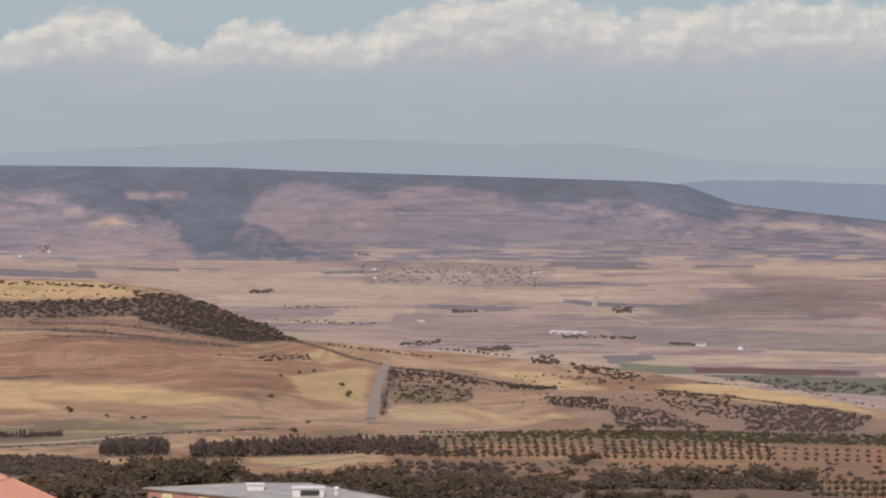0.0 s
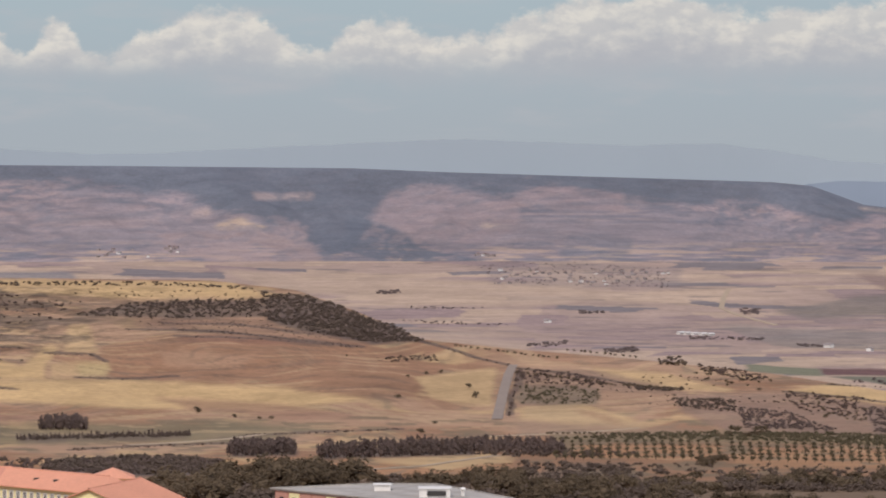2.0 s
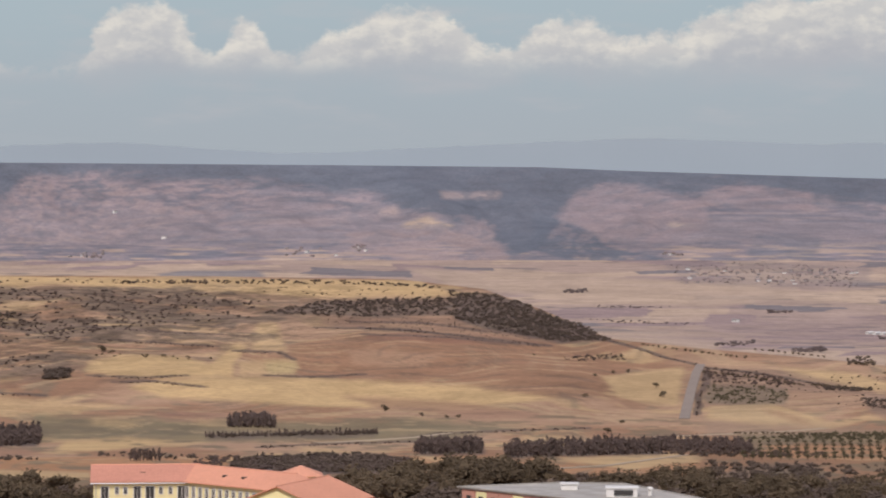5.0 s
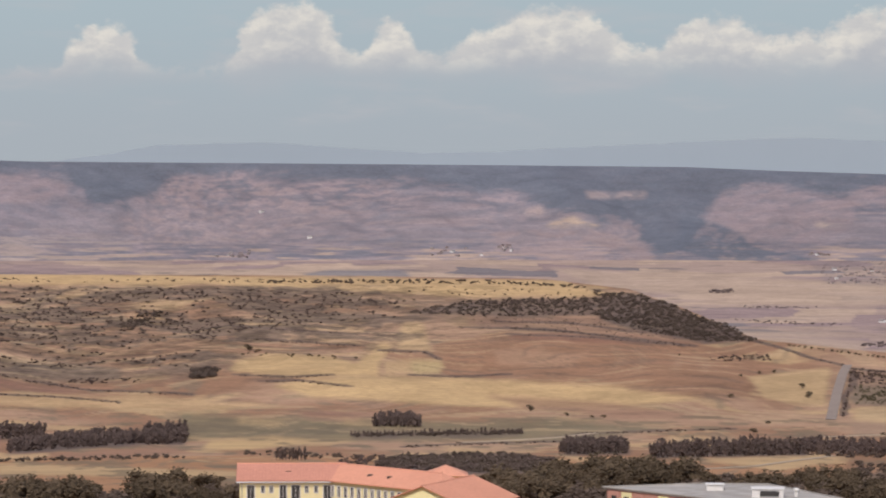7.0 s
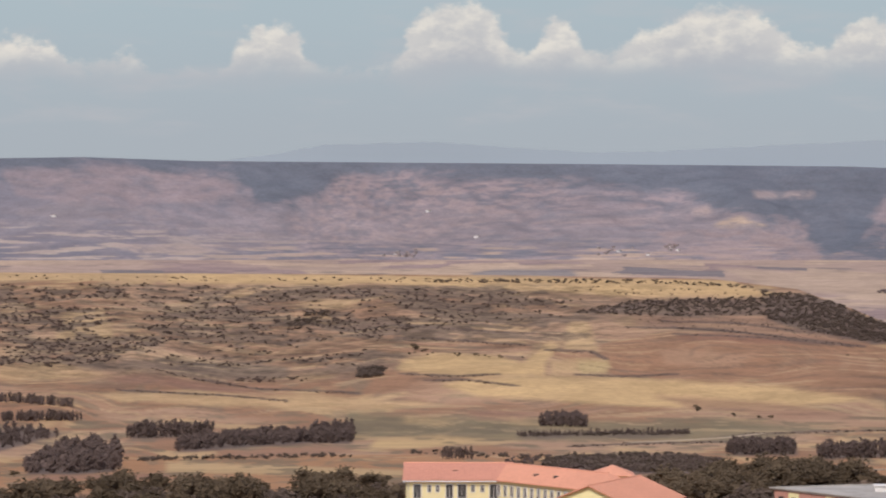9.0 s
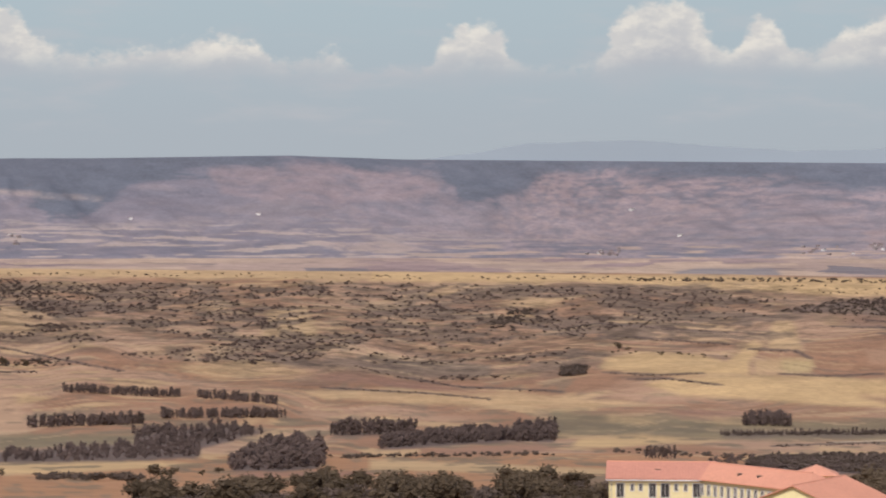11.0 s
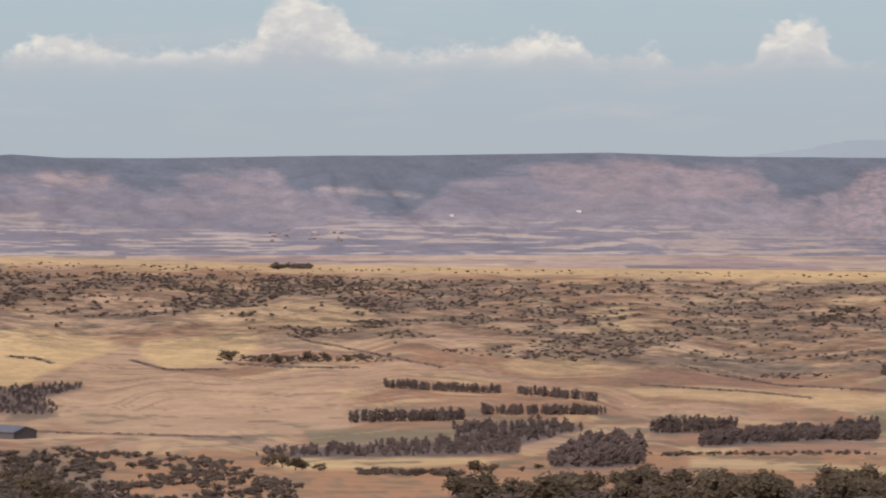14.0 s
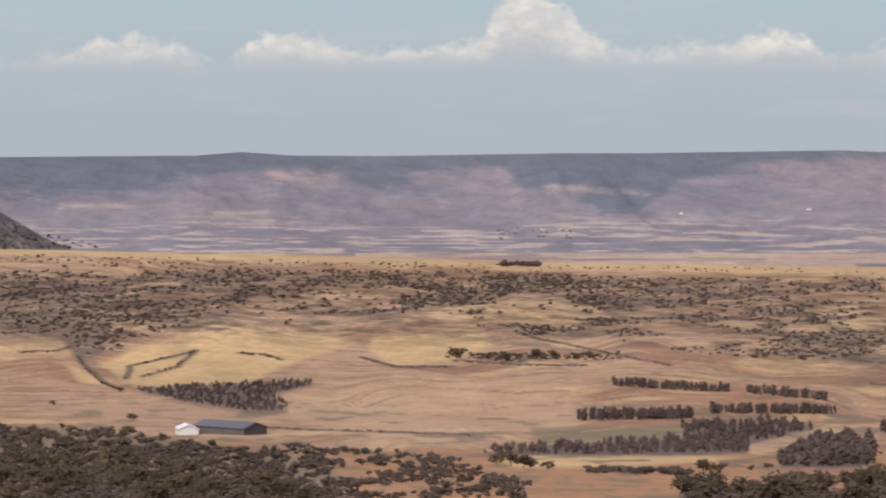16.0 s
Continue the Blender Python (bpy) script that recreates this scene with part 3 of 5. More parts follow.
# the far plain
field((0.155, 0.085, 0.075), 1225, 648, 1510, 655, 1515, 664, 1230, 660, zone="far")
field((0.19, 0.18, 0.115), 1090, 643, 1225, 648, 1230, 662, 1090, 657, zone="far")
field((0.17, 0.16, 0.11), 1230, 662, 1600, 668, 1600, 700, 1420, 690, zone="far")
field((0.20, 0.165, 0.135), 1140, 548, 1300, 520, 1500, 508, 1440, 552, 1200, 562, zone="far", strength=0.8)
field((0.24, 0.16, 0.135), 1280, 480, 1600, 500, 1600, 560, 1440, 560, zone="far", strength=0.6)
field((0.20, 0.18, 0.15), 1040, 575, 1600, 590, 1600, 625, 1150, 610, zone="far", strength=0.5)
field(P_STRAW, 160, 474, 700, 498, 900, 520, 700, 545, 480, 540, 250, 505, zone="far", strength=0.75)
field((0.235, 0.19, 0.178), 620, 462, 780, 460, 980, 474, 980, 508, 780, 506, 640, 500, zone="far", strength=0.4)
field((0.18, 0.175, 0.185), -275, 484, -230, 478, -105, 480, -84, 497, -270, 497, zone="far", strength=0.7)
# table mountain
field(S_DARK, 395, 380, 470, 400, 520, 436, 640, 462, 470, 470, 380, 440, zone="mesa", strength=0.85)
field(S_DARK, 780, 410, 900, 420, 880, 460, 760, 452, zone="mesa", strength=0.5)
field((0.30, 0.225, 0.205), 60, 412, 230, 404, 330, 440, 350, 466, 200, 468, 40, 440, zone="mesa", strength=0.7)
field((0.35, 0.27, 0.24), 118, 372, 150, 366, 160, 378, 128, 382, zone="mesa", strength=0.9)
field((0.33, 0.25, 0.225), -1970, 316, -1900, 312, -1835, 322, -1840, 346, -1950, 342, zone="mesa", strength=0.7)
field((0.42, 0.33, 0.27), -2060, 388, -1960, 386, -1960, 394, -2060, 396, zone="mesa", strength=0.7)
field((0.42, 0.33, 0.27), -2330, 372, -2210, 376, -2200, 382, -2330, 384, zone="mesa", strength=0.6)
field((0.40, 0.31, 0.26), -910, 432, -760, 436, -700, 448, -860, 450, zone="mesa", strength=0.8)
field((0.36, 0.28, 0.25), 218, 340, 330, 340, 326, 353, 230, 352, zone="mesa", strength=0.7)
field((0.40, 0.30, 0.22), 156, 400, 168, 392, 190, 388, 203, 383, 222, 390, 250, 398, 250, 402, 158, 403, zone="mesa", strength=0.95)
field(S_LIGHT, 425, 385, 470, 335, 570, 325, 690, 360, 690, 400, 640, 432, 540, 430, 460, 400, zone="mesa", strength=0.5)
field(S_LIGHT, 700, 345, 790, 330, 880, 340, 880, 372, 760, 375, zone="mesa", strength=0.65)
field((0.42, 0.33, 0.26), 622, 392, 690, 400, 625, 402, zone="mesa", strength=0.8)
field((0.42, 0.33, 0.26), 1290, 366, 1370, 371, 1370, 376, 1290, 372, zone="mesa", strength=0.8)
field((0.42, 0.33, 0.26), 1345, 395, 1440, 394, 1450, 405, 1350, 402, zone="mesa", strength=0.7)
field((0.42, 0.33, 0.26), 1490, 398, 1600, 420, 1600, 432, 1500, 412, zone="mesa", strength=0.7)
field(S_LIGHT, -1100, 300, -900, 296, -700, 320, -690, 350, -900, 370, -1080, 350, zone="mesa", strength=0.5)
field((0.42, 0.33, 0.27), -1480, 340, -1400, 345, -1280, 352, -1290, 358, -1480, 347, zone="mesa", strength=0.6)
# ploughed and red strips, pale stubble curves
field(RUST, -300, 728, -180, 732, -120, 738, -260, 740, strength=0.7)
field((0.30, 0.165, 0.105), 40, 700, 240, 712, 420, 735, 300, 742, 120, 726, strength=0.6)
field((0.28, 0.155, 0.10), -1000, 655, -860, 664, -640, 690, -700, 694, -940, 674, strength=0.7)
field((0.30, 0.17, 0.105), -700, 800, -520, 790, -470, 800, -600, 812, -700, 810, strength=0.8)
field((0.27, 0.15, 0.10), -1060, 842, -830, 838, -800, 846, -1040, 850, strength=0.8)
field(STRAW, -1180, 650, -1010, 640, -900, 668, -1080, 676, strength=0.6)
field(GOLD, -220, 738, -190, 746, -130, 752, -200, 752, strength=0.7)
field(GOLD, -390, 742, -300, 750, -330, 756, -400, 748, strength=0.7)
# scrub cover on the western shoulder, its shade painted into the dark colour
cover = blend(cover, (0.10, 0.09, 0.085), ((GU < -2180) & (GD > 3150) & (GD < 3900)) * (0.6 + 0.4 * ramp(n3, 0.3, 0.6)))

# field edges: dark banks with shrubs
HEDGES_W = [(44, 0.4, -2219, 682, -2209, 660, -2150, 646, -2094, 634), (30, 0.4, -2094, 634, -2130, 662, -2190, 678), (26, 0.5, -2014, 638, -1975, 640, -1939, 650),
            (40, 0.4, -1799, 646, -1740, 662, -1640, 662), (40, 0.5, -2300, 640, -2285, 665, -2255, 690, -2225, 702), (24, 0.4, -2400, 634, -2340, 632, -2310, 624),
            (60, 0.35, -1640, 652, -1500, 660, -1400, 660), (60, 0.35, -1500, 610, -1350, 640, -1250, 660), (60, 0.3, -1980, 770, -1800, 776, -1600, 784)]
HEDGES_M = [(60, 0.32, -900, 690, -720, 700, -600, 712), (60, 0.32, -760, 674, -640, 690, -480, 698), (50, 0.32, -400, 664, -300, 668, -230, 664),
            (40, 0.35, -350, 676, -290, 674, -200, 684), (60, 0.32, -400, 578, -280, 586, -164, 592), (60, 0.32, -400, 600, -280, 606, -174, 614),
            (50, 0.35, -100, 792, 60, 786, 180, 782), (40, 0.3, -140, 622, -60, 624, -36, 636), (40, 0.3, -84, 664, 0, 668, 90, 662)]
HEDGES_E = [(50, 0.3, 0, 580, 150, 583, 330, 602), (50, 0.3, 60, 569, 200, 573, 330, 589), (40, 0.3, 90, 592, 250, 598, 400, 612),
            (60, 0.32, 80, 580, 240, 592, 420, 612), (40, 0.32, 520, 600, 620, 632, 680, 645), (36, 0.5, 676, 735, 684, 700, 692, 655),
            (60, 0.4, 690, 650, 800, 662, 950, 690), (60, 0.35, 1160, 690, 1300, 702, 1480, 724), (70, 0.35, 1240, 676, 1400, 684, 1568, 722), (60, 0.35, 200, 768, 330, 764, 480, 758)]
for _, _, *marks in HEDGES_W + HEDGES_M + HEDGES_E:
    for i in range(0, len(marks) - 2, 2):
        (ua, va), (ub_, vb) = marks[i:i + 2], marks[i + 2:i + 4]
        du, dv = ub_ - ua, (vb - va) * 4.0
        t_ = np.clip(((WU - ua) * du + (WV - va) * 4.0 * dv) / (du * du + dv * dv), 0, 1)
        off = np.hypot(WU - ua - t_ * du, (WV - va) * 4.0 - t_ * dv)
        cover = blend(cover, (0.13, 0.09, 0.068), (1 - ramp(off, 4.5, 9.0)) * ~far * (GD > 1300) * 0.85)
wild = np.where(slope, 0.14, 0.0) + np.where(near_hill, 0.25 + 0.6 * hi_slope, 0.0) + np.where(far & ~slope, 0.25, 0.0)
nr, nc = GU.shape
verts = np.stack([GX, GY, GZ], -1).reshape(-1, 3)
i0 = (np.arange(nr - 1)[:, None] * nc + np.arange(nc)[None, :])
i1 = (np.arange(nr - 1)[:, None] * nc + (np.arange(nc)[None, :] + 1) % nc)
quads = np.stack([i0, i1, i1 + nc, i0 + nc], -1).reshape(-1, 4)


def sheet(name, points, faces, mat, smooth=True):
    me = bpy.data.meshes.new(name)
    k = faces.shape[1]
    me.vertices.add(len(points))
    me.vertices.foreach_set("co", np.asarray(points, np.float32).ravel())
    me.loops.add(faces.size)
    me.loops.foreach_set("vertex_index", faces.astype(np.int32).ravel())
    me.polygons.add(len(faces))
    me.polygons.foreach_set("loop_start", np.arange(0, faces.size, k, dtype=np.int32))
    me.update(calc_edges=True)
    me.polygons.foreach_set("use_smooth", np.full(len(faces), smooth))
    me.materials.append(mat)
    me.validate()
    return me


ground_mesh = sheet("ground", verts, quads[:, ::-1], M_GROUND)
attr = ground_mesh.attributes.new("cover", "FLOAT_COLOR", "POINT")
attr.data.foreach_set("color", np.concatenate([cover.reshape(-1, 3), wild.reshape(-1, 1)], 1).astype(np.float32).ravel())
tagged(new("ground", ground_mesh), "dry summer hills, harvested fields and a flat-topped mountain", "ground", kind="structure")


FIRST = int(np.searchsorted(rows_d, 560))


def spot(u, v):
    """The first ground met at bearing u and drop v: x, y, z and distance."""
    c = int(np.clip(round((u - cols_u[0]) / 4.0), 0, 1159))
    col = GV[FIRST:, c]
    hits = np.nonzero(col <= v)[0]
    i = int(hits[0]) if len(hits) else len(col) - 8
    d = float(rows_d[FIRST + i])
    if i > 0 and len(hits):
        d -= float((v - col[i]) / max(col[i - 1] - col[i], 1e-6) * (d - rows_d[FIRST + i - 1]))
    return (*rest(u, d), d)


# ---- far mountains behind the table mountain ----
def mountain(name, d, us, vs, mat, label):
    u = np.arange(us[0], us[-1] + 1, 6.0)
    topz = EYE - (np.interp(u, us, vs) + (soft_noise(u / 60, 0.5, 130, 4) - 0.5) * 5 - V0) * d / K
    a = (u - U0) / K
    rows = []
    for k, (dd, f) in enumerate(((-60, 0.0), (-30, 0.5), (0, 1.0), (40, 0.9), (60, 0.0))):
        z = 60 + (topz - 60) * f
        rows.append(np.stack([(d + dd) * np.sin(a), (d + dd) * np.cos(a), z], -1))
    p = np.stack(rows)
    r, c = p.shape[:2]
    q = np.arange(r - 1)[:, None] * c + np.arange(c - 1)[None, :]
    faces = np.stack([q, q + 1, q + 1 + c, q + c], -1).reshape(-1, 4)[:, ::-1]
    return tagged(new(name, sheet(name, p.reshape(-1, 3), faces, mat, smooth=False)), label, "mountain", kind="structure")


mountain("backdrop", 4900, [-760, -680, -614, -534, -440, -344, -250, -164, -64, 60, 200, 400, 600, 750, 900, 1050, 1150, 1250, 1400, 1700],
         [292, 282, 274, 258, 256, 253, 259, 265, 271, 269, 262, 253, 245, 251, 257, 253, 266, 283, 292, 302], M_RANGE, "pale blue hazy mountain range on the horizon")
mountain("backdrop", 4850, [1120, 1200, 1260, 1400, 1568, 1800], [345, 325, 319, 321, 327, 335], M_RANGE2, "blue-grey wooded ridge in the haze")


# ---- trees ----
OCT_V = np.array([(1, 0, 0), (-1, 0, 0), (0, 1, 0), (0, -1, 0), (0, 0, 1), (0, 0, -1)], float)
OCT_F = np.array([(0, 2, 4), (2, 1, 4), (1, 3, 4), (3, 0, 4), (2, 0, 5), (1, 2, 5), (3, 1, 5), (0, 3, 5)])


def lumps(centres, radii, rng, squash=0.8, rag=0.35):
    """Leaf clumps: small ragged sprays at the given centres, each turned its own way."""
    n = len(centres)
    v = OCT_V[None] * (1 + rag * (rng.random((n, len(OCT_V), 1)) - 0.5) * 2) * np.asarray(radii)[:, None, None] * np.array([1.15, 0.95, 0.6])
    q = rng.normal(size=(n, 4))
    q /= np.linalg.norm(q, axis=1, keepdims=True)
    w, x, y, z = q.T
    turn = np.stack([1 - 2 * (y * y + z * z), 2 * (x * y - z * w), 2 * (x * z + y * w), 2 * (x * y + z * w), 1 - 2 * (x * x + z * z), 2 * (y * z - x * w),
                     2 * (x * z - y * w), 2 * (y * z + x * w), 1 - 2 * (x * x + y * y)], -1).reshape(n, 3, 3)
    v = np.einsum("nij,nkj->nki", turn, v) * np.array([1, 1, squash]) + np.asarray(centres)[:, None, :]
    f = OCT_F[None] + (np.arange(n) * len(OCT_V))[:, None, None]
    return v.reshape(-1, 3), f.reshape(-1, 3)


def limb(bm, a, b, r0, r1, sides=6):
    a, b = Vector(a), Vector(b)
    q = (b - a).to_track_quat("Z", "Y")
    rings = []
    for p, r in ((a, r0), (b, r1)):
        rings.append([bm.verts.new(p + q @ Vector((math.cos(6.2832 * i / sides) * r, math.sin(6.2832 * i / sides) * r, 0))) for i in range(sides)])
    for i in range(sides):
        bm.faces.new((rings[0][i], rings[0][(i + 1) % sides], rings[1][(i + 1) % sides], rings[1][i]))


def part(name, bm, mat, parent, label=""):
    me = bpy.data.meshes.new(name)
    bm.to_mesh(me)
    bm.free()
    me.materials.append(mat)
    ob = new(name, me)
    ob.parent = parent
    return tagged(ob, label) if label else ob


def crown_clumps(h, width, trunk_h, clumps, rng, column):
    """Clumps gathered on a few boughs, which leave gaps and an uneven outline."""
    low_, ch = trunk_h * 0.5, h - trunk_h * 0.5
    boughs = []
    for i in range(9):
        a = rng.random() * 6.28
        rr = width * (0.2 if column else 0.34) * math.sqrt(rng.random())
        t = (0.12 + 0.72 * (i + rng.random()) / 9) if column else (0.14 + 0.5 * rng.random() * (1 - rr / width))
        boughs.append((math.cos(a) * rr, math.sin(a) * rr, low_ + ch * t, width * ((0.26 - 0.1 * t) if column else (0.17 + 0.1 * rng.random()))))
    # full boughs first, then small sprays over them that roughen the outline
    core = np.array(boughs)
    own = core[np.arange(clumps - 9) % 9]
    d = rng.normal(size=(clumps - 9, 3))
    d /= np.linalg.norm(d, axis=1, keepdims=True)
    r = own[:, 3] * (0.62 + 0.5 * rng.random(clumps - 9))
    up = np.where(d[:, 2] > -0.3, d[:, 2], -d[:, 2]) * r * (1.25 if column else 0.85) - 0.15 * own[:, 3]
    spray = np.stack([own[:, 0] + d[:, 0] * r, own[:, 1] + d[:, 1] * r, np.maximum(own[:, 2] + up, low_ * 0.6 + 0.1)], -1)
    sizes = width * (0.03 + 0.05 * rng.random(clumps - 9)) * (70 / clumps) ** 0.34
    return np.concatenate([core[:, :3], spray]), np.concatenate([core[:, 3] * 0.74, sizes])


def tree_kind(name, h, width, trunk_h, mat, label, clumps, seed, column=False, rag=0.35):
    """One tree: tapered trunk with limbs and a crown of many leaf clumps."""
    rng = np.random.default_rng(seed)
    root = tagged(new(name, None), label, "tree" if trunk_h > 0.5 else "shrub")
    root.empty_display_size = 0.1
    bm = bmesh.new()
    lean = Vector((rng.normal() * 0.03 * h, rng.normal() * 0.03 * h, 0))
    limb(bm, (0, 0, -0.6), (lean.x * 0.4, lean.y * 0.4, trunk_h), 0.035 * h + 0.05, 0.024 * h + 0.03)
    for i in range(4):
        a = i * 1.57 + rng.random()
        reach = width * (0.16 if column else 0.3)
        limb(bm, (lean.x * 0.4, lean.y * 0.4, trunk_h - 0.05), (math.cos(a) * reach + lean.x, math.sin(a) * reach + lean.y, trunk_h + (h - trunk_h) * 0.6), 0.016 * h + 0.02, 0.008 * h)
    part("trunk", bm, M_BARK, root)
    cs, rs = crown_clumps(h, width, trunk_h, clumps, rng, column)
    v, f = lumps(cs, rs, rng, 0.75 if not column else 1.5, 0.5)
    me = sheet("crown", v, f, mat, smooth=False)
    crown = new("crown", me)
    crown.parent = root
    return root


KINDS = {
    "oak": [tree_kind("oak_tree", 6.6 + 0.7 * i, 9.0 + i, 1.1, M_OAK, "dark green evergreen oak with a dense rounded crown", 420, 10 + i) for i in range(4)],
    "small_oak": [tree_kind("young_oak_tree", 4.4 + 0.5 * i, 5.8 + 0.6 * i, 0.8, M_OAK, "small dark evergreen oak on the dry slope", 90, 20 + i) for i in range(3)],
    "bush": [tree_kind("mastic_bush", 2.4 + 0.3 * i, 5.4 + 0.9 * i, 0.3, M_SCRUB, "low dark mastic bush on dry grass", 40, 30 + i) for i in range(3)],
    "euca": [tree_kind("eucalyptus_tree", 8.5 + 0.9 * i, 5.2 + 0.4 * i, 1.2, M_EUCA, "tall slim eucalyptus in a dense windbreak row", 80, 40 + i, column=True) for i in range(3)],
    "olive": [tree_kind("olive_tree", 4.4 + 0.3 * i, 4.3 + 0.3 * i, 0.8, M_OLIVE, "grey-green olive tree in a planted row", 40, 50 + i) for i in range(3)],
}
SHAPES = {"oak": (6.8, 9.0, 1.0, 90, False), "small_oak": (4.2, 5.6, 0.5, 40, False), "bush": (2.9, 4.6, 0.3, 22, False), "euca": (7.6, 6.4, 0.5, 46, True), "olive": (3.9, 4.4, 0.5, 30, False)}
LEAVES = {"oak": M_OAK, "small_oak": M_WOOD, "bush": M_SCRUB, "euca": M_EUCA, "olive": M_OLIVE}
for group_ in KINDS.values():
    for k_, proto in enumerate(group_):
        proto["used"] = 0
place_rng = random.Random(5)


def plant(kind, p, size=1.0, group=""):
    """Sets a tree of that kind on the ground at p; the first of each variant is the original itself."""
    proto = place_rng.choice(KINDS[kind])
    m = Matrix.Translation(p) @ pose(0, 0, 0, 0, 0, place_rng.uniform(0, 360))
    sc = size * place_rng.uniform(0.85, 1.15)
    if not proto["used"]:
        proto["used"] = 1
        ob = proto
        ob.matrix_basis = m @ Matrix.Scale(sc, 4)
    else:
        ob = copy_thing(proto, m)
        ob.scale = (sc, sc, sc)
    if group:
        ob["group"] = group
    return ob


def scatter(kind, count, *poly, size=1.0, group=""):
    """Trees at random within a plot."""
    us, vs = poly[0::2], poly[1::2]
    done = 0
    for _ in range(count * 30):
        if done >= count:
            break
        u, v = place_rng.uniform(min(us), max(us)), place_rng.uniform(min(vs), max(vs))
        if inside(np.array(u), np.array(v), poly):
            x, y, z, d = spot(u, v)
            plant(kind, (x, y, z), size, group)
            done += 1


def thicket(name, label, kind, count, *poly, size=1.0, clump=0.0, leaf=None):
    """Uncounted growth over a plot, in one mesh: crowns that run into one another."""
    rng = np.random.default_rng(int(abs(poly[0]) * 7 + poly[1] + count))
    us, vs = poly[0::2], poly[1::2]
    h, w, th, n, column = SHAPES[kind]
    vv, ff, total, done = [], [], 0, 0
    while done < count:
        u = rng.uniform(min(us), max(us), 4000)
        v = rng.uniform(min(vs), max(vs), 4000)
        ok = inside(u, v, poly)
        if clump:
            ok &= (scrubness(u, v) if kind == "bush" else soft_noise(u / 60, v / 9, 300, 3) * 0.6 + soft_noise(u / 200, v / 30, 304, 2) * 0.4) > clump
        for uu, v1 in zip(u[ok], v[ok]):
            if done >= count:
                break
            x, y, z, d = spot(uu, v1)
            s_ = size * rng.uniform(0.6, 1.35)
            cs, rs = crown_clumps(h, w * rng.uniform(0.85, 1.2), th, n, rng, column)
            p, f = lumps(cs, rs, rng, 1.4 if column else 0.75, 0.5)
            vv.append(p * s_ + np.array((x, y, z - 0.1)))
            ff.append(f + total)
            total += len(p)
            done += 1
    ob = new(name, sheet(name, np.concatenate(vv), np.concatenate(ff), leaf or LEAVES[kind], smooth=False))
    return tagged(ob, label, "woodland" if kind != "bush" else "scrub", kind="stuff")


def row(kind, count, u1, v1, u2, v2, size=1.0, group="", jitter=0.3):
    """Trees in a line between two marks on the ground."""
    a, b = spot(u1, v1), spot(u2, v2)
    for i in range(count):
        t = (i + place_rng.uniform(-jitter, jitter)) / max(count - 1, 1)
        u = u1 + (u2 - u1) * t
        plant(kind, rest(u, a[3] + (b[3] - a[3]) * t), size, group)


def tree_at(kind, u, v, size=1.0):
    x, y, z, d = spot(u, v)
    return plant(kind, (x, y, z), size)


# windbreak rows: single trees
G = "eucalyptus windbreak"
row("euca", 34, -1354, 696, -1149, 706, 0.62, G)
row("euca", 24, -1119, 708, -979, 720, 0.62, G)
row("euca", 32, -1414, 758, -1214, 754, 0.8, G)
row("euca", 34, -1179, 744, -964, 744, 0.7, G)
row("euca", 24, -884, 776, -734, 774, 0.95, G)
row("euca", 12, -149, 757, -70, 758, 0.8, G)
row("euca", 40, 341, 812, 616, 803, 0.8, G)
row("euca", 18, 176, 806, 296, 803, 0.7, G)
row("euca", 40, -194, 774, 110, 770, 0.42, G)
row("euca", 10, -324, 816, -274, 816, 0.6, G)
# groves behind them
EL = "dense grey-brown eucalyptus grove on the valley floor"
thicket("eucalyptus_grove", EL, "euca", 150, -1234, 770, -1054, 758, -994, 774, -1114, 796, -1224, 796, size=0.6)
thicket("eucalyptus_grove", EL, "euca", 330, -1584, 818, -1354, 820, -1114, 812, -1114, 784, -1354, 798, -1484, 804, size=0.45)
thicket("eucalyptus_grove", EL, "euca", 260, -1064, 836, -974, 838, -894, 832, -904, 790, -984, 790, size=0.75)
thicket("eucalyptus_grove", EL, "euca", 60, -884, 776, -734, 774, -740, 766, -880, 768, size=0.8)
thicket("eucalyptus_grove", EL, "euca", 380, -804, 800, -554, 784, -544, 776, -640, 772, -760, 784, size=0.65)
thicket("eucalyptus_grove", EL, "euca", 150, -554, 788, -484, 786, -484, 762, -554, 766, size=0.75)
thicket("eucalyptus_grove", EL, "euca", 90, -149, 757, -70, 758, -80, 746, -145, 746, size=0.7)
thicket("oak_wood", "low dark wood on the valley floor", "small_oak", 130, -194, 776, 110, 771, 110, 766, -20, 768, -190, 771, size=0.55)
thicket("oak_wood", "low dark wood on the valley floor", "small_oak", 420, -124, 812, 96, 806, 166, 820, 166, 838, -54, 838, -154, 828, size=0.62)
thicket("eucalyptus_grove", EL, "euca", 150, 176, 806, 296, 804, 296, 790, 186, 793, size=0.65)
thicket("eucalyptus_grove", EL, "euca", 330, 341, 812, 616, 804, 770, 806, 770, 792, 616, 786, 345, 798, size=0.65)
thicket("oak_wood", "low grey-brown grove on the valley floor", "small_oak", 300, -260, 838, -60, 836, 170, 838, 170, 812, 0, 806, -180, 812, size=0.5, leaf=M_EUCA)
thicket("eucalyptus_grove", EL, "euca", 560, -2200, 702, -2060, 694, -1890, 688, -1885, 694, -1960, 712, -1930, 730, -1930, 742, -2010, 740, -2120, 722, size=0.34)
thicket("hedge", "low dark hedge of shrubs along a field edge", "small_oak", 90, -884, 818, -484, 812, -484, 807, -884, 813, size=0.5)
thicket("hedge", "low dark hedge of shrubs along a field edge", "small_oak", 60, -1404, 852, -1214, 856, -1214, 850, -1404, 846, size=0.6)
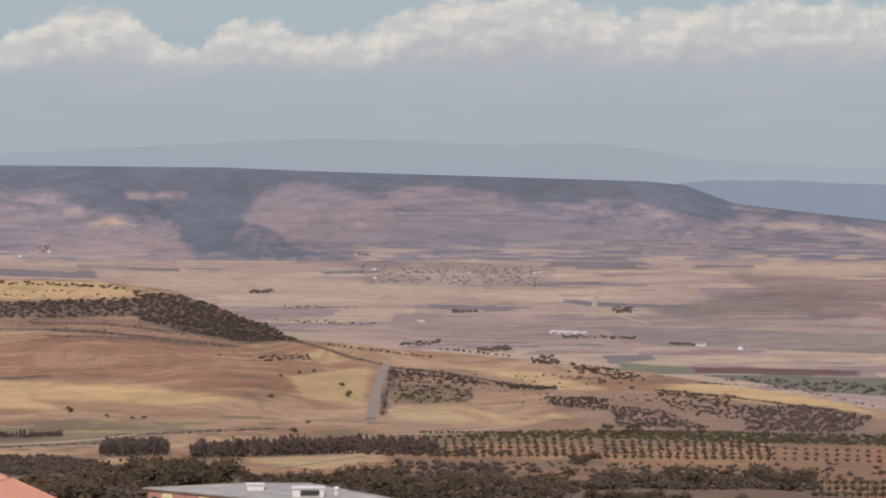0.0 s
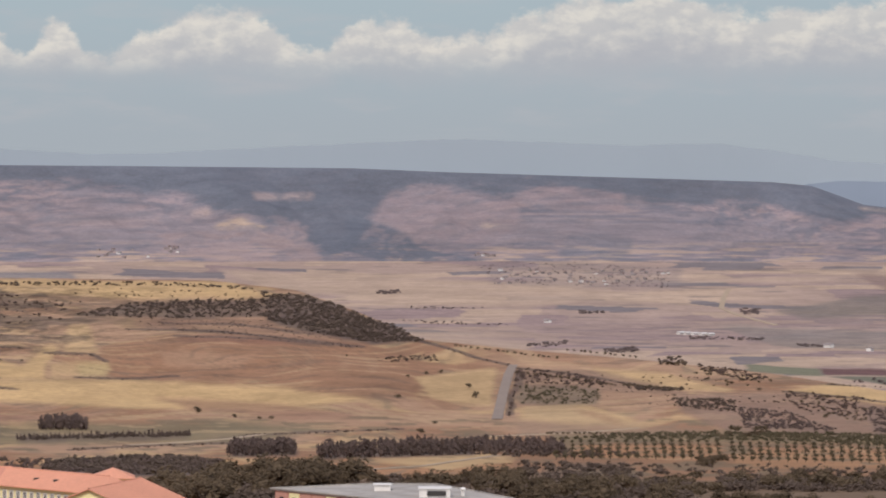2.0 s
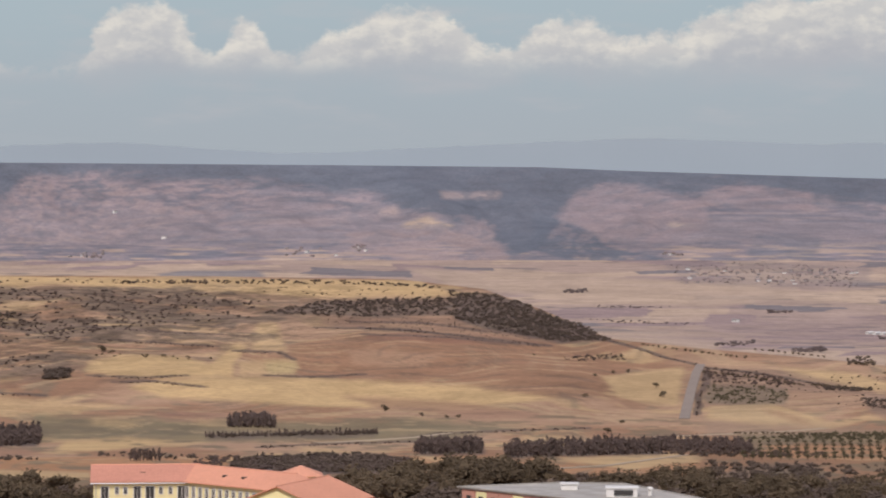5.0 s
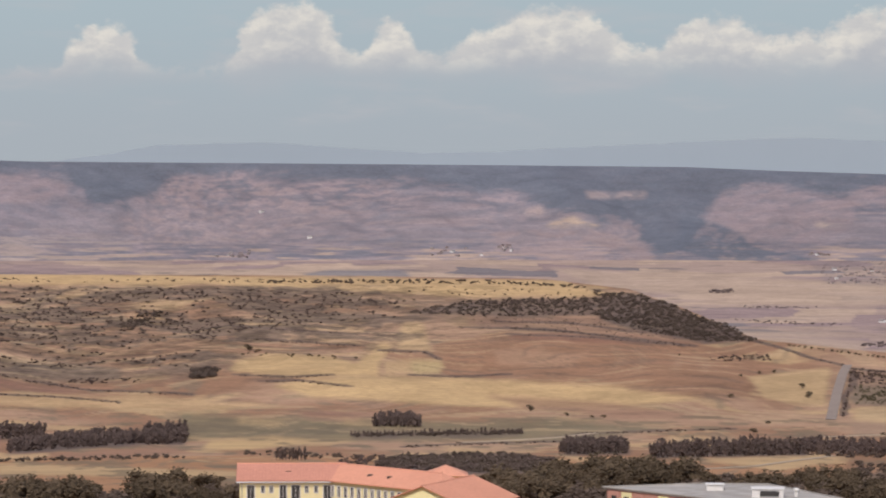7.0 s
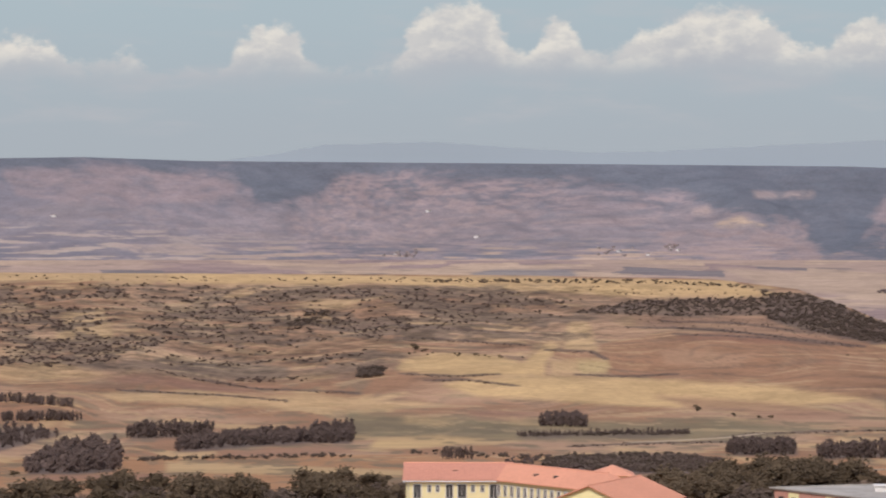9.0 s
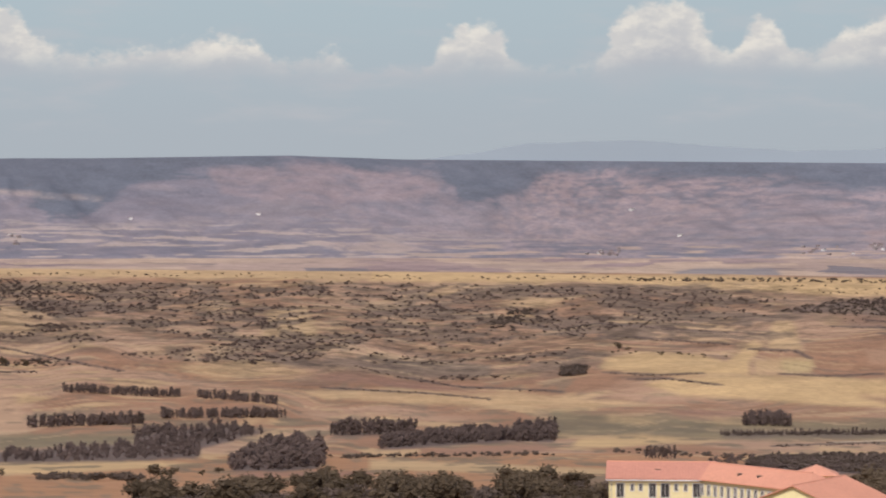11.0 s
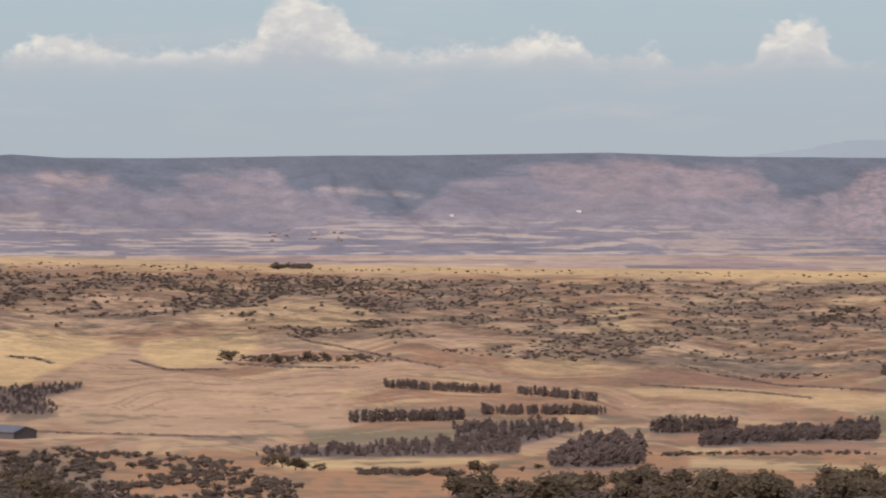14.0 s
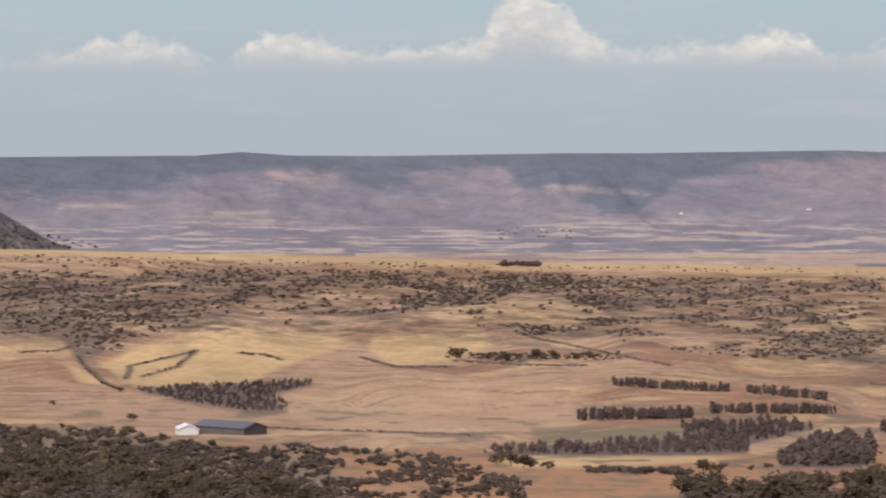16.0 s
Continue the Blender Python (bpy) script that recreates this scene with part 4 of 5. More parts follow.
thicket("hedge", "low dark hedge of shrubs along a field edge", "small_oak", 50, -384, 800, -120, 812, -120, 820, -384, 808, size=0.45)
# strips behind the single rows
for n_, sz, *marks in ((70, 0.55, -1354, 697, -1149, 707), (50, 0.55, -1119, 709, -979, 721), (70, 0.7, -1414, 759, -1214, 755), (70, 0.62, -1179, 745, -964, 745)):
    thicket("eucalyptus_grove", EL, "euca", n_, *marks, marks[2], marks[3] - 4, marks[0], marks[1] - 4, size=sz)
# single trees on the slopes
for u, v, s in ((125, 729, 1.2), (190, 738, 0.6), (605, 686, 1.0), (617, 703, 0.95), (479, 704, 0.8), (497, 667, 0.6), (530, 662, 0.55), (556, 660, 0.6),
                (389, 630, 0.55), (235, 741, 0.5), (255, 741, 0.5), (520, 768, 1.0), (545, 750, 0.6)):
    tree_at("small_oak", u, v, s)
for u, v, s in ((-374, 622, 1.3), (-355, 624, 0.7), (-1632, 646, 2.0), (-1575, 650, 1.4), (-1545, 652, 1.5), (-1490, 648, 1.6), (-1460, 648, 1.5), (-1420, 650, 1.2),
                (-1932, 588, 0.9), (-1925, 583, 0.8), (-2204, 756, 1.2), (-2226, 706, 1.2), (-2344, 728, 0.7), (-2048, 558, 0.8)):
    tree_at("small_oak", u, v, s)
for u, v, s in ((-1194, 850, 1.0), (-1165, 852, 1.1), (-1512, 842, 1.1), (-1500, 842, 1.0), (-1535, 838, 1.1), (-1470, 846, 0.7), (-1560, 836, 0.9), (-1080, 842, 0.6),
                (1075, 764, 1.5), (1120, 766, 1.3), (985, 644, 0.8), (960, 645, 1.0), (972, 646, 0.9), (-1110, 846, 0.5)):
    tree_at("small_oak", u, v, s)
thicket("hedge", "dark line of trees along a field edge", "small_oak", 120, -1650, 648, -1620, 634, -1560, 640, -1380, 640, -1370, 648, -1560, 654, size=0.6)
thicket("hedge", "dark line of trees along a field edge", "bush", 110, -1570, 640, -1340, 636, -1340, 650, -1560, 656, size=0.55)
thicket("copse", "round dark clump of trees among fields", "small_oak", 70, -478, 671, -430, 670, -432, 654, -472, 656, size=0.95)
thicket("copse", "dark clump of trees in a dip of the slope", "small_oak", 70, -600, 582, -560, 588, -520, 552, -540, 550, -595, 568, size=0.7)
scatter("small_oak", 20, -400, 630, -180, 640, -170, 636, -390, 622, size=0.42)
thicket("copse", "dark copse on the plateau rim", "small_oak", 60, -1552, 480, -1484, 481, -1484, 486, -1552, 485, size=1.0)
row("small_oak", 18, 580, 612, 760, 634, 0.5)
row("small_oak", 12, 780, 620, 900, 632, 0.5)
row("small_oak", 18, 745, 768, 905, 768, 0.4)
row("small_oak", 18, 690, 660, 860, 682, 0.55)
row("small_oak", 16, 880, 682, 960, 688, 0.5)
scatter("small_oak", 26, 990, 650, 1140, 672, 1130, 692, 1020, 676, size=0.5)
scatter("small_oak", 26, 1170, 692, 1300, 702, 1320, 745, 1200, 735, size=0.45)
# wood on the end of the plateau
WL = "dark evergreen wood on the end of the plateau"
thicket("oak_wood", WL, "small_oak", 900, 236, 516, 318, 524, 372, 538, 425, 562, 480, 578, 525, 604, 440, 607, 340, 590, 250, 566, size=0.68)
thicket("oak_wood", WL, "small_oak", 150, 330, 545, 425, 566, 525, 604, 440, 607, 340, 585, size=0.5)
thicket("oak_wood", WL, "small_oak", 420, -90, 556, -40, 543, 40, 532, 240, 528, 250, 560, 60, 562, size=0.56)
thicket("oak_wood", WL, "small_oak", 170, 30, 536, 236, 530, 236, 552, 30, 552, size=0.5)
row("euca", 30, 40, 540, 150, 536, 0.42, "tree row above the terraces", 0.5)
thicket("oak_wood", "line of dark trees along the plateau's rim", "small_oak", 170, -340, 498, -40, 498, 80, 499, 225, 508, 225, 512, 60, 504, -340, 503, size=0.58)
thicket("scrub", "scattered shrubs on the straw-coloured plateau rim", "bush", 40, -90, 508, 230, 512, 330, 526, 230, 530, -90, 522, size=0.5)
thicket("scrub", "shrubs along narrow brown terraces", "bush", 130, 20, 560, 240, 566, 330, 586, 430, 606, 330, 600, 90, 584, 20, 574, size=0.36)
thicket("scrub", "low dark scrub patch in a dry field", "bush", 60, 440, 634, 540, 626, 560, 638, 450, 640, size=0.6)
# scrubby slopes: uncounted growth, with nearer bushes set singly
SL = "scattered low dark scrub on dry grazed slopes"
thicket("scrub", SL, "bush", 1250, -1400, 506, -814, 504, -814, 630, -1000, 650, -1350, 640, size=0.68, clump=0.515)
thicket("scrub", SL, "bush", 900, -814, 504, -414, 512, -74, 526, -74, 560, -400, 590, -480, 650, -814, 650, size=0.66, clump=0.515)
thicket("scrub", SL, "bush", 1250, -2040, 488, -1400, 500, -1350, 590, -1500, 610, -1750, 570, -2040, 570, size=0.74, clump=0.515)
thicket("scrub", SL, "bush", 1000, -2500, 478, -2040, 488, -2040, 560, -2140, 600, -2250, 640, -2330, 600, -2500, 610, size=0.76, clump=0.515)
thicket("scrub", SL, "bush", 300, -2500, 462, -1450, 484, -814, 492, 0, 498, 0, 504, -814, 499, -1450, 492, -2500, 478, size=0.6)
thicket("scrub", "dark wooded gully between dry fields", "small_oak", 330, -2500, 500, -2330, 505, -2270, 522, -2235, 585, -2255, 640, -2290, 650, -2330, 600, -2500, 590, size=0.5)
thicket("scrub", "dark scrub band under the plateau rim", "small_oak", 460, -1790, 506, -1640, 492, -1480, 494, -1250, 512, -1300, 534, -1660, 536, size=0.48, clump=0.42)
hedge_marks = (-840, 652, -760, 672, -700, 679)
thicket("hedge", "dark strip of shrubs along a field edge", "bush", 40, *hedge_marks, -700, 682, -760, 675, -840, 655, size=0.4)
thicket("hedge", "dark strip of shrubs along a field edge", "bush", 50, -690, 672, -590, 668, -560, 672, -560, 677, -690, 680, size=0.5)
thicket("scrub", SL, "bush", 120, 690, 650, 1140, 672, 1300, 700, 1300, 745, 960, 720, 690, 676, size=0.45, clump=0.5)
scatter("bush", 60, -2040, 500, -1350, 510, -1350, 560, -1500, 580, -2040, 545, size=0.7)
scatter("bush", 50, -1400, 520, -814, 505, -414, 520, -414, 570, -1000, 600, size=0.7)
# olive groves and hedges in the east
BL = "straggling brown scrub on the rise beside the road"
thicket("scrub", BL, "bush", 150, 690, 652, 780, 658, 850, 676, 840, 684, 700, 676, size=0.6)
thicket("scrub", BL, "bush", 120, 1010, 644, 1080, 652, 1140, 668, 1100, 672, 1020, 656, size=0.6)
thicket("scrub", BL, "bush", 130, 1150, 690, 1300, 700, 1310, 740, 1200, 730, size=0.6)
thicket("scrub", BL, "small_oak", 60, 900, 682, 985, 686, 985, 691, 900, 690, size=0.5)
thicket("scrub", BL, "small_oak", 45, 940, 634, 985, 630, 988, 646, 945, 646, size=0.55)
for k_ in range(5):
    row("olive", 19, 756 + k_, 785 + 7 * k_, 1044 + k_, 783 + 7 * k_, 0.8, "olive grove rows", 0.04)
for k_ in range(5):
    row("olive", 19, 1070 + k_, 786 + 7 * k_, 1356 + k_, 788 + 7 * k_, 0.8, "olive grove rows", 0.04)
for k_ in range(3):
    row("olive", 13, 1370, 796 + 9 * k_, 1590, 801 + 9 * k_, 0.62, "olive grove rows", 0.05)
for k_ in range(3):
    row("olive", 13, 1440, 858 + 11 * k_, 1600, 858 + 11 * k_, 0.62, "olive grove rows", 0.05)
thicket("olive_grove", "young olive plot beside the road", "olive", 170, 694, 682, 836, 686, 836, 714, 700, 716, size=0.55)
thicket("olive_grove", "dense grey-green olive grove", "olive", 650, 1130, 764, 1600, 770, 1600, 788, 1240, 782, size=0.6)
thicket("olive_grove", "dense grey-green olive grove", "olive", 460, 740, 778, 880, 768, 1040, 764, 1240, 766, 1240, 780, 1040, 778, size=0.6)
thicket("oak_wood", "reddish-brown thicket beside a ploughed field", "small_oak", 200, 965, 704, 1075, 706, 1075, 726, 985, 722, size=0.42)
thicket("copse", "reddish-brown thicket on the rise above the groves", "small_oak", 330, 1080, 720, 1170, 726, 1260, 760, 1090, 756, size=0.42, leaf=M_EUCA)
thicket("copse", "mauve-brown thicket on the rise above the groves", "small_oak", 620, 1305, 718, 1420, 718, 1540, 736, 1510, 764, 1320, 762, size=0.48, leaf=M_EUCA)
thicket("hedge", "dark hedge beside the lane", "small_oak", 120, 616, 806, 780, 812, 900, 806, 860, 796, 640, 792, size=0.55)
thicket("scrub", "straggling scrub on orange soil", "small_oak", 150, 690, 815, 1568, 822, 1568, 850, 690, 850, size=0.5, clump=0.48)
# dark woods close below the lookout: single trees
W = "dark oak wood"
scatter("oak", 30, 145, 852, 200, 846, 430, 848, 440, 870, 130, 878, size=1.15, group=W)
scatter("oak", 26, 440, 862, 560, 852, 700, 858, 700, 880, 440, 880, size=0.75, group=W)
scatter("oak", 30, 700, 862, 880, 856, 900, 880, 1000, 900, 700, 900, size=0.72, group=W)
scatter("oak", 34, 1060, 850, 1180, 846, 1430, 852, 1440, 866, 1060, 866, size=0.66, group=W)
scatter("oak", 16, 1040, 888, 1420, 890, 1420, 905, 1040, 905, size=0.5, group=W)
scatter("oak", 6, 990, 828, 1050, 820, 1060, 806, 1048, 804, size=0.6)
scatter("oak", 7, 1035, 778, 1130, 772, 1130, 766, 1040, 768, size=0.42)
thicket("oak_wood", "dark scrubby wood on orange soil", "small_oak", 190, 700, 822, 880, 820, 900, 850, 1000, 862, 1000, 890, 700, 880, size=0.7)
scatter("small_oak", 30, 900, 850, 1050, 846, 1050, 880, 900, 880, size=0.7)
scatter("oak", 56, -1230, 892, -1000, 880, -900, 872, -390, 868, -390, 905, -1230, 910, size=0.85, group=W)
scatter("oak", 14, 60, 878, 130, 874, 260, 884, 60, 900, size=0.95, group=W)
scatter("oak", 40, -2480, 850, -2150, 862, -1900, 885, -1850, 905, -2480, 905, size=0.62, group="hillside oaks")
thicket("oak_wood", "undergrowth filling a dark oak wood", "small_oak", 240, 120, 870, 440, 846, 900, 866, 1000, 900, 130, 905, size=0.8)
thicket("oak_wood", "undergrowth filling a dark oak wood", "small_oak", 150, -1230, 884, -390, 874, -390, 910, -1230, 912, size=0.8)
thicket("oak_wood", "undergrowth filling a dark oak wood", "small_oak", 320, 1050, 846, 1440, 856, 1440, 868, 1050, 868, size=0.7)
scatter("small_oak", 40, -2480, 762, -2250, 772, -2120, 792, -1960, 812, -1880, 850, -1850, 880, -2480, 850, size=0.8, group="hillside oaks")
thicket("oak_wood", "hillside of scattered dark oaks and mastic", "small_oak", 760, -2480, 768, -2250, 778, -2120, 796, -1960, 812, -1870, 822, -1850, 905, -2480, 905, size=0.62, clump=0.38)
thicket("oak_wood", "hillside of scattered dark oaks and mastic", "bush", 500, -2480, 772, -2250, 782, -2120, 800, -1960, 818, -1850, 850, -1800, 905, -2480, 905, size=0.7)
thicket("oak_wood", "hillside of scattered dark oaks and mastic", "small_oak", 300, -1940, 800, -1650, 816, -1620, 840, -1500, 870, -1500, 905, -1800, 905, -1900, 830, size=0.55, clump=0.46)
thicket("oak_wood", "dark wooded shoulder of a hill", "small_oak", 160, -2520, 405, -2440, 398, -2360, 424, -2300, 440, -2250, 452, -2520, 456, size=0.8)
# copses on the plain
thicket("copse", "garden trees among the village houses", "bush", 260, 620, 466, 780, 462, 960, 474, 960, 508, 650, 502, size=0.55, leaf=M_COPSE)
CL = "small copse on the open plain"
thicket("copse", CL, "bush", 50, 840, 620, 900, 614, 905, 622, 850, 624, size=0.9, leaf=M_COPSE)
thicket("copse", CL, "bush", 70, 990, 594, 1125, 597, 1125, 601, 995, 599, size=0.7, leaf=M_COPSE)
thicket("copse", CL, "bush", 30, 440, 514, 480, 514, 490, 520, 445, 520, size=1.1, leaf=M_COPSE)
thicket("copse", CL, "bush", 40, 705, 608, 780, 602, 776, 612, 710, 614, size=0.8, leaf=M_COPSE)
thicket("copse", CL, "bush", 24, 800, 548, 845, 550, 845, 555, 800, 554, size=0.9, leaf=M_COPSE)
thicket("copse", CL, "bush", 40, 470, 566, 680, 572, 680, 576, 560, 574, size=0.6, leaf=M_COPSE)
thicket("copse", CL, "bush", 30, 500, 542, 630, 543, 630, 546, 500, 546, size=0.6, leaf=M_COPSE)
thicket("copse", CL, "bush", 40, 1185, 606, 1230, 609, 1240, 612, 1190, 611, size=0.6, leaf=M_COPSE)
thicket("copse", CL, "small_oak", 120, 1250, 668, 1600, 680, 1600, 700, 1420, 692, size=0.6, leaf=M_COPSE)
thicket("copse", CL, "small_oak", 50, 1080, 545, 1120, 546, 1120, 555, 1085, 555, size=0.6, leaf=M_COPSE)


def hedge(count, size, *marks):
    """A dark strip of shrubs along a field edge."""
    up = [marks[i] for i in range(len(marks))]
    back_ = []
    for i in range(len(marks) - 2, -1, -2):
        back_ += [marks[i], marks[i + 1] + 3.0]
    thicket("hedge", "dark strip of shrubs along a field edge", "bush", count, *up, *back_, size=size)


for n_, size_, *marks in HEDGES_W + HEDGES_M + HEDGES_E:
    hedge(n_, size_, *marks)


# ---- roads ----
def lane(name, width, label, mat, *marks, lift=0.35):
    """A road laid over the ground along marks."""
    pts = []
    for i in range(0, len(marks) - 2, 2):
        for t in np.linspace(0, 1, 10, endpoint=False):
            pts.append((marks[i] + (marks[i + 2] - marks[i]) * t, marks[i + 1] + (marks[i + 3] - marks[i + 1]) * t))
    pts.append(marks[-2:])
    p = [Vector(spot(u, v)[:3]) for u, v in pts]
    bm = bmesh.new()
    prev = None
    for i, q in enumerate(p):
        d = (p[min(i + 1, len(p) - 1)] - p[max(i - 1, 0)])
        side = Vector((d.y, -d.x, 0)).normalized() * (width / 2)
        cur = [bm.verts.new(q + side * k + Vector((0, 0, h))) for k, h in ((-1.3, -1.0), (-1, lift), (1, lift), (1.3, -1.0))]
        if prev:
            for k in range(3):
                bm.faces.new((prev[k], prev[k + 1], cur[k + 1], cur[k]))
        prev = cur
    me = bpy.data.meshes.new(name)
    bm.to_mesh(me)
    bm.free()
    me.materials.append(mat)
    return tagged(new(name, me), label, "road", kind="structure")


lane("road", 6.0, "grey asphalt road running straight up the slope", M_ROAD, 655, 742, 660, 720, 667, 690, 676, 660, 684, 645)
lane("road", 5.0, "pale straight road across the plain", M_TRACK, 1150, 574, 1085, 557, 1051, 544, 1055, 525, 1064, 510)
lane("road", 4.0, "pale dirt track between fields", M_TRACK, 0, 786, 90, 782, 180, 776, 240, 768)
lane("road", 3.0, "pale dirt track between fields", M_TRACK, 600, 775, 700, 770, 800, 766, 905, 757)
lane("road", 3.0, "pale dirt track between fields", M_TRACK, 420, 832, 520, 826, 600, 814, 660, 806)


# ---- buildings ----
def poly_prism(bm, ring, z0, z1):
    lo = [bm.verts.new((x, y, z0)) for x, y in ring]
    hi = [bm.verts.new((x, y, z1)) for x, y in ring]
    n = len(ring)
    for i in range(n):
        bm.faces.new((lo[i], lo[(i + 1) % n], hi[(i + 1) % n], hi[i]))
    bm.faces.new(hi)
    bm.faces.new(lo[::-1])
    bmesh.ops.recalc_face_normals(bm, faces=bm.faces)


def box_at(bm, centre, ax, ay, hx, hy, z0, z1):
    """A block on local axes ax, ay (unit vectors in plan)."""
    c = Vector((*centre, 0))
    ring = [(c + ax * sx * hx + ay * sy * hy)[:2] for sx, sy in ((-1, -1), (1, -1), (1, 1), (-1, 1))]
    poly_prism(bm, ring, z0, z1)


def frame_at(u, d):
    """Plan axes at a bearing and distance: the origin, rightwards and away."""
    a = (u - U0) / K
    return Vector((d * math.sin(a), d * math.cos(a), 0)), Vector((math.cos(a), -math.sin(a), 0)), Vector((math.sin(a), math.cos(a), 0))


def holder(name, label, category, origin, group=""):
    ob = tagged(new(name, None), label, category, group)
    ob.location = origin
    ob.empty_display_size = 0.2
    return ob


def piece(name, bm, mat, parent, label="", root=None):
    me = bpy.data.meshes.new(name)
    bm.to_mesh(me)
    bm.free()
    me.materials.append(mat)
    ob = new(name, me)
    ob.parent = parent
    if root is None:
        ob.matrix_parent_inverse = Matrix.Translation(parent.location).inverted()
    return tagged(ob, label) if label else ob


# The long residence with terracotta roofs: a front wing, an angled wing, a gabled wing and a hipped stair tower.
O, RX, AY = frame_at(-200, 600)


def at_res(lx, ly):
    return O + RX * lx + AY * ly


res = holder("residence_building", "cream plastered residence with salmon terracotta tiled roofs", "building", (*at_res(-10, 6)[:2], 78.0))


def roofed_wing(a, b, half, z_eave, z_ridge, wall_mat, hip_b=0.0, over=0.6, wall_name="wall", tile=M_TILE):
    """A wing whose ridge runs from a to b in plan; gables at both ends, or a hip at b."""
    a, b = Vector(a), Vector(b)
    along = (b - a).normalized()
    out_ = Vector((along.y, -along.x, 0))
    bm = bmesh.new()
    # walls with gables
    secs = []
    for p, zt in ((a, z_ridge - 0.12), (b, z_eave if hip_b else z_ridge - 0.12)):
        secs.append([bm.verts.new(Vector((*(p + out_ * s * half)[:2], z))) for s, z in ((-1, 77), (-1, z_eave), (0, zt), (1, z_eave), (1, 77))])
    for i in range(4):
        bm.faces.new((secs[0][i], secs[0][i + 1], secs[1][i + 1], secs[1][i]))
    bm.faces.new(secs[0][::-1])
    bm.faces.new(secs[1])
    bmesh.ops.recalc_face_normals(bm, faces=bm.faces)
    wall_ = piece(wall_name, bm, wall_mat, res)
    # roof planes with thickness
    slope_ = (z_ridge - z_eave) / half
    a2, b2 = a - along * over, b + along * over
    roofs = []
    for s in (-1, 1):
        bm = bmesh.new()
        e = half + over
        ze = z_ridge - slope_ * e
        pts = [(a2, z_ridge), (b2 - along * hip_b, z_ridge), (b2 + out_ * s * e, ze), (a2 + out_ * s * e, ze)]
        upper = [bm.verts.new((p.x, p.y, z + 0.16)) for p, z in pts]
        lower = [bm.verts.new((p.x, p.y, z)) for p, z in pts]
        bm.faces.new(upper)
        bm.faces.new(lower[::-1])
        for i in range(4):
            bm.faces.new((upper[i], lower[i], lower[(i + 1) % 4], upper[(i + 1) % 4]))
        bmesh.ops.recalc_face_normals(bm, faces=bm.faces)
        r = piece("roof", bm, tile, res, "salmon terracotta tiles")
        roofs.append(r)
        # rounded rows of cover tiles down the slope
        bm = bmesh.new()
        length = (b2 - a2).length
        n = int(length / 0.55)
        for i in range(n):
            t = (i + 0.5) / n
            p0, p1 = a2 + (b2 - a2) * t, a2 + (b2 - a2) * t + out_ * s * e
            if hip_b and t > 1 - hip_b / length:
                continue
            w = along * 0.13
            vs_ = [bm.verts.new(Vector((q.x, q.y, z)) + dlt) for q, z in ((p0, z_ridge + 0.165), (p1, ze + 0.165)) for dlt in (-w, Vector((0, 0, 0.04)), w)]
            bm.faces.new((vs_[0], vs_[1], vs_[4], vs_[3]))
            bm.faces.new((vs_[1], vs_[2], vs_[5], vs_[4]))
        tagged(piece("tiling", bm, tile, r, root=res), kind="stuff")
    if hip_b:
        bm = bmesh.new()
        e, ze = half + over, z_ridge - slope_ * (half + over)
        q = [Vector((*(b2 - along * hip_b)[:2], z_ridge + 0.16)), Vector((*(b2 - out_ * e)[:2], ze + 0.16)), Vector((*(b2 + out_ * e)[:2], ze + 0.16))]
        hv = [bm.verts.new(c) for c in q] + [bm.verts.new(c - Vector((0, 0, 0.16))) for c in q]
        bm.faces.new(hv[:3])
        bm.faces.new(hv[3:][::-1])
        for i in range(3):
            bm.faces.new((hv[i], hv[i + 3], hv[(i + 1) % 3 + 3], hv[(i + 1) % 3]))
        bmesh.ops.recalc_face_normals(bm, faces=bm.faces)
        piece("roof", bm, M_TILE, res, "salmon terracotta tiles")
    bm = bmesh.new()
    limb(bm, Vector((*a2[:2], z_ridge + 0.12)), Vector((*(b2 - along * hip_b)[:2], z_ridge + 0.12)), 0.17, 0.17, 8)
    piece("ridge_cap", bm, M_TILE, res)
    return wall_, along, out_


front_wall, f_along, f_out = roofed_wing(at_res(-19.1, 5.0), at_res(-0.6, 5.0), 5.0, 93.55, 95.85, M_CREAM, tile=M_OLDTILE)
ang_wall, g_along, g_out = roofed_wing(at_res(-0.8, 4.6), at_res(19.6, -18.0), 4.6, 93.5, 95.8, M_CREAM, hip_b=5.0)
gable_wall, h_along, h_out = roofed_wing(at_res(13.0, -27.5), at_res(22.2, -9.0), 8.2, 91.7, 94.9, M_YELLOW)
# hipped stair tower
bm = bmesh.new()
tc = at_res(17.6, -5.0)
ring = [tc + RX * sx * 3.9 + AY * sy * 3.9 for sx, sy in ((-1, -1), (1, -1), (1, 1), (-1, 1))]
eaves = [bm.verts.new((p.x, p.y, 94.9)) for p in ring]
apex = bm.verts.new((tc.x, tc.y, 96.6))
for i in range(4):
    bm.faces.new((eaves[i], eaves[(i + 1) % 4], apex))
bm.faces.new(eaves[::-1])
piece("tower_roof", bm, M_TILE, res, "hipped terracotta roof")
bm = bmesh.new()
box_at(bm, tc[:2], RX, AY, 3.4, 3.4, 77, 94.95)
piece("tower_wall", bm, M_CREAM, res)


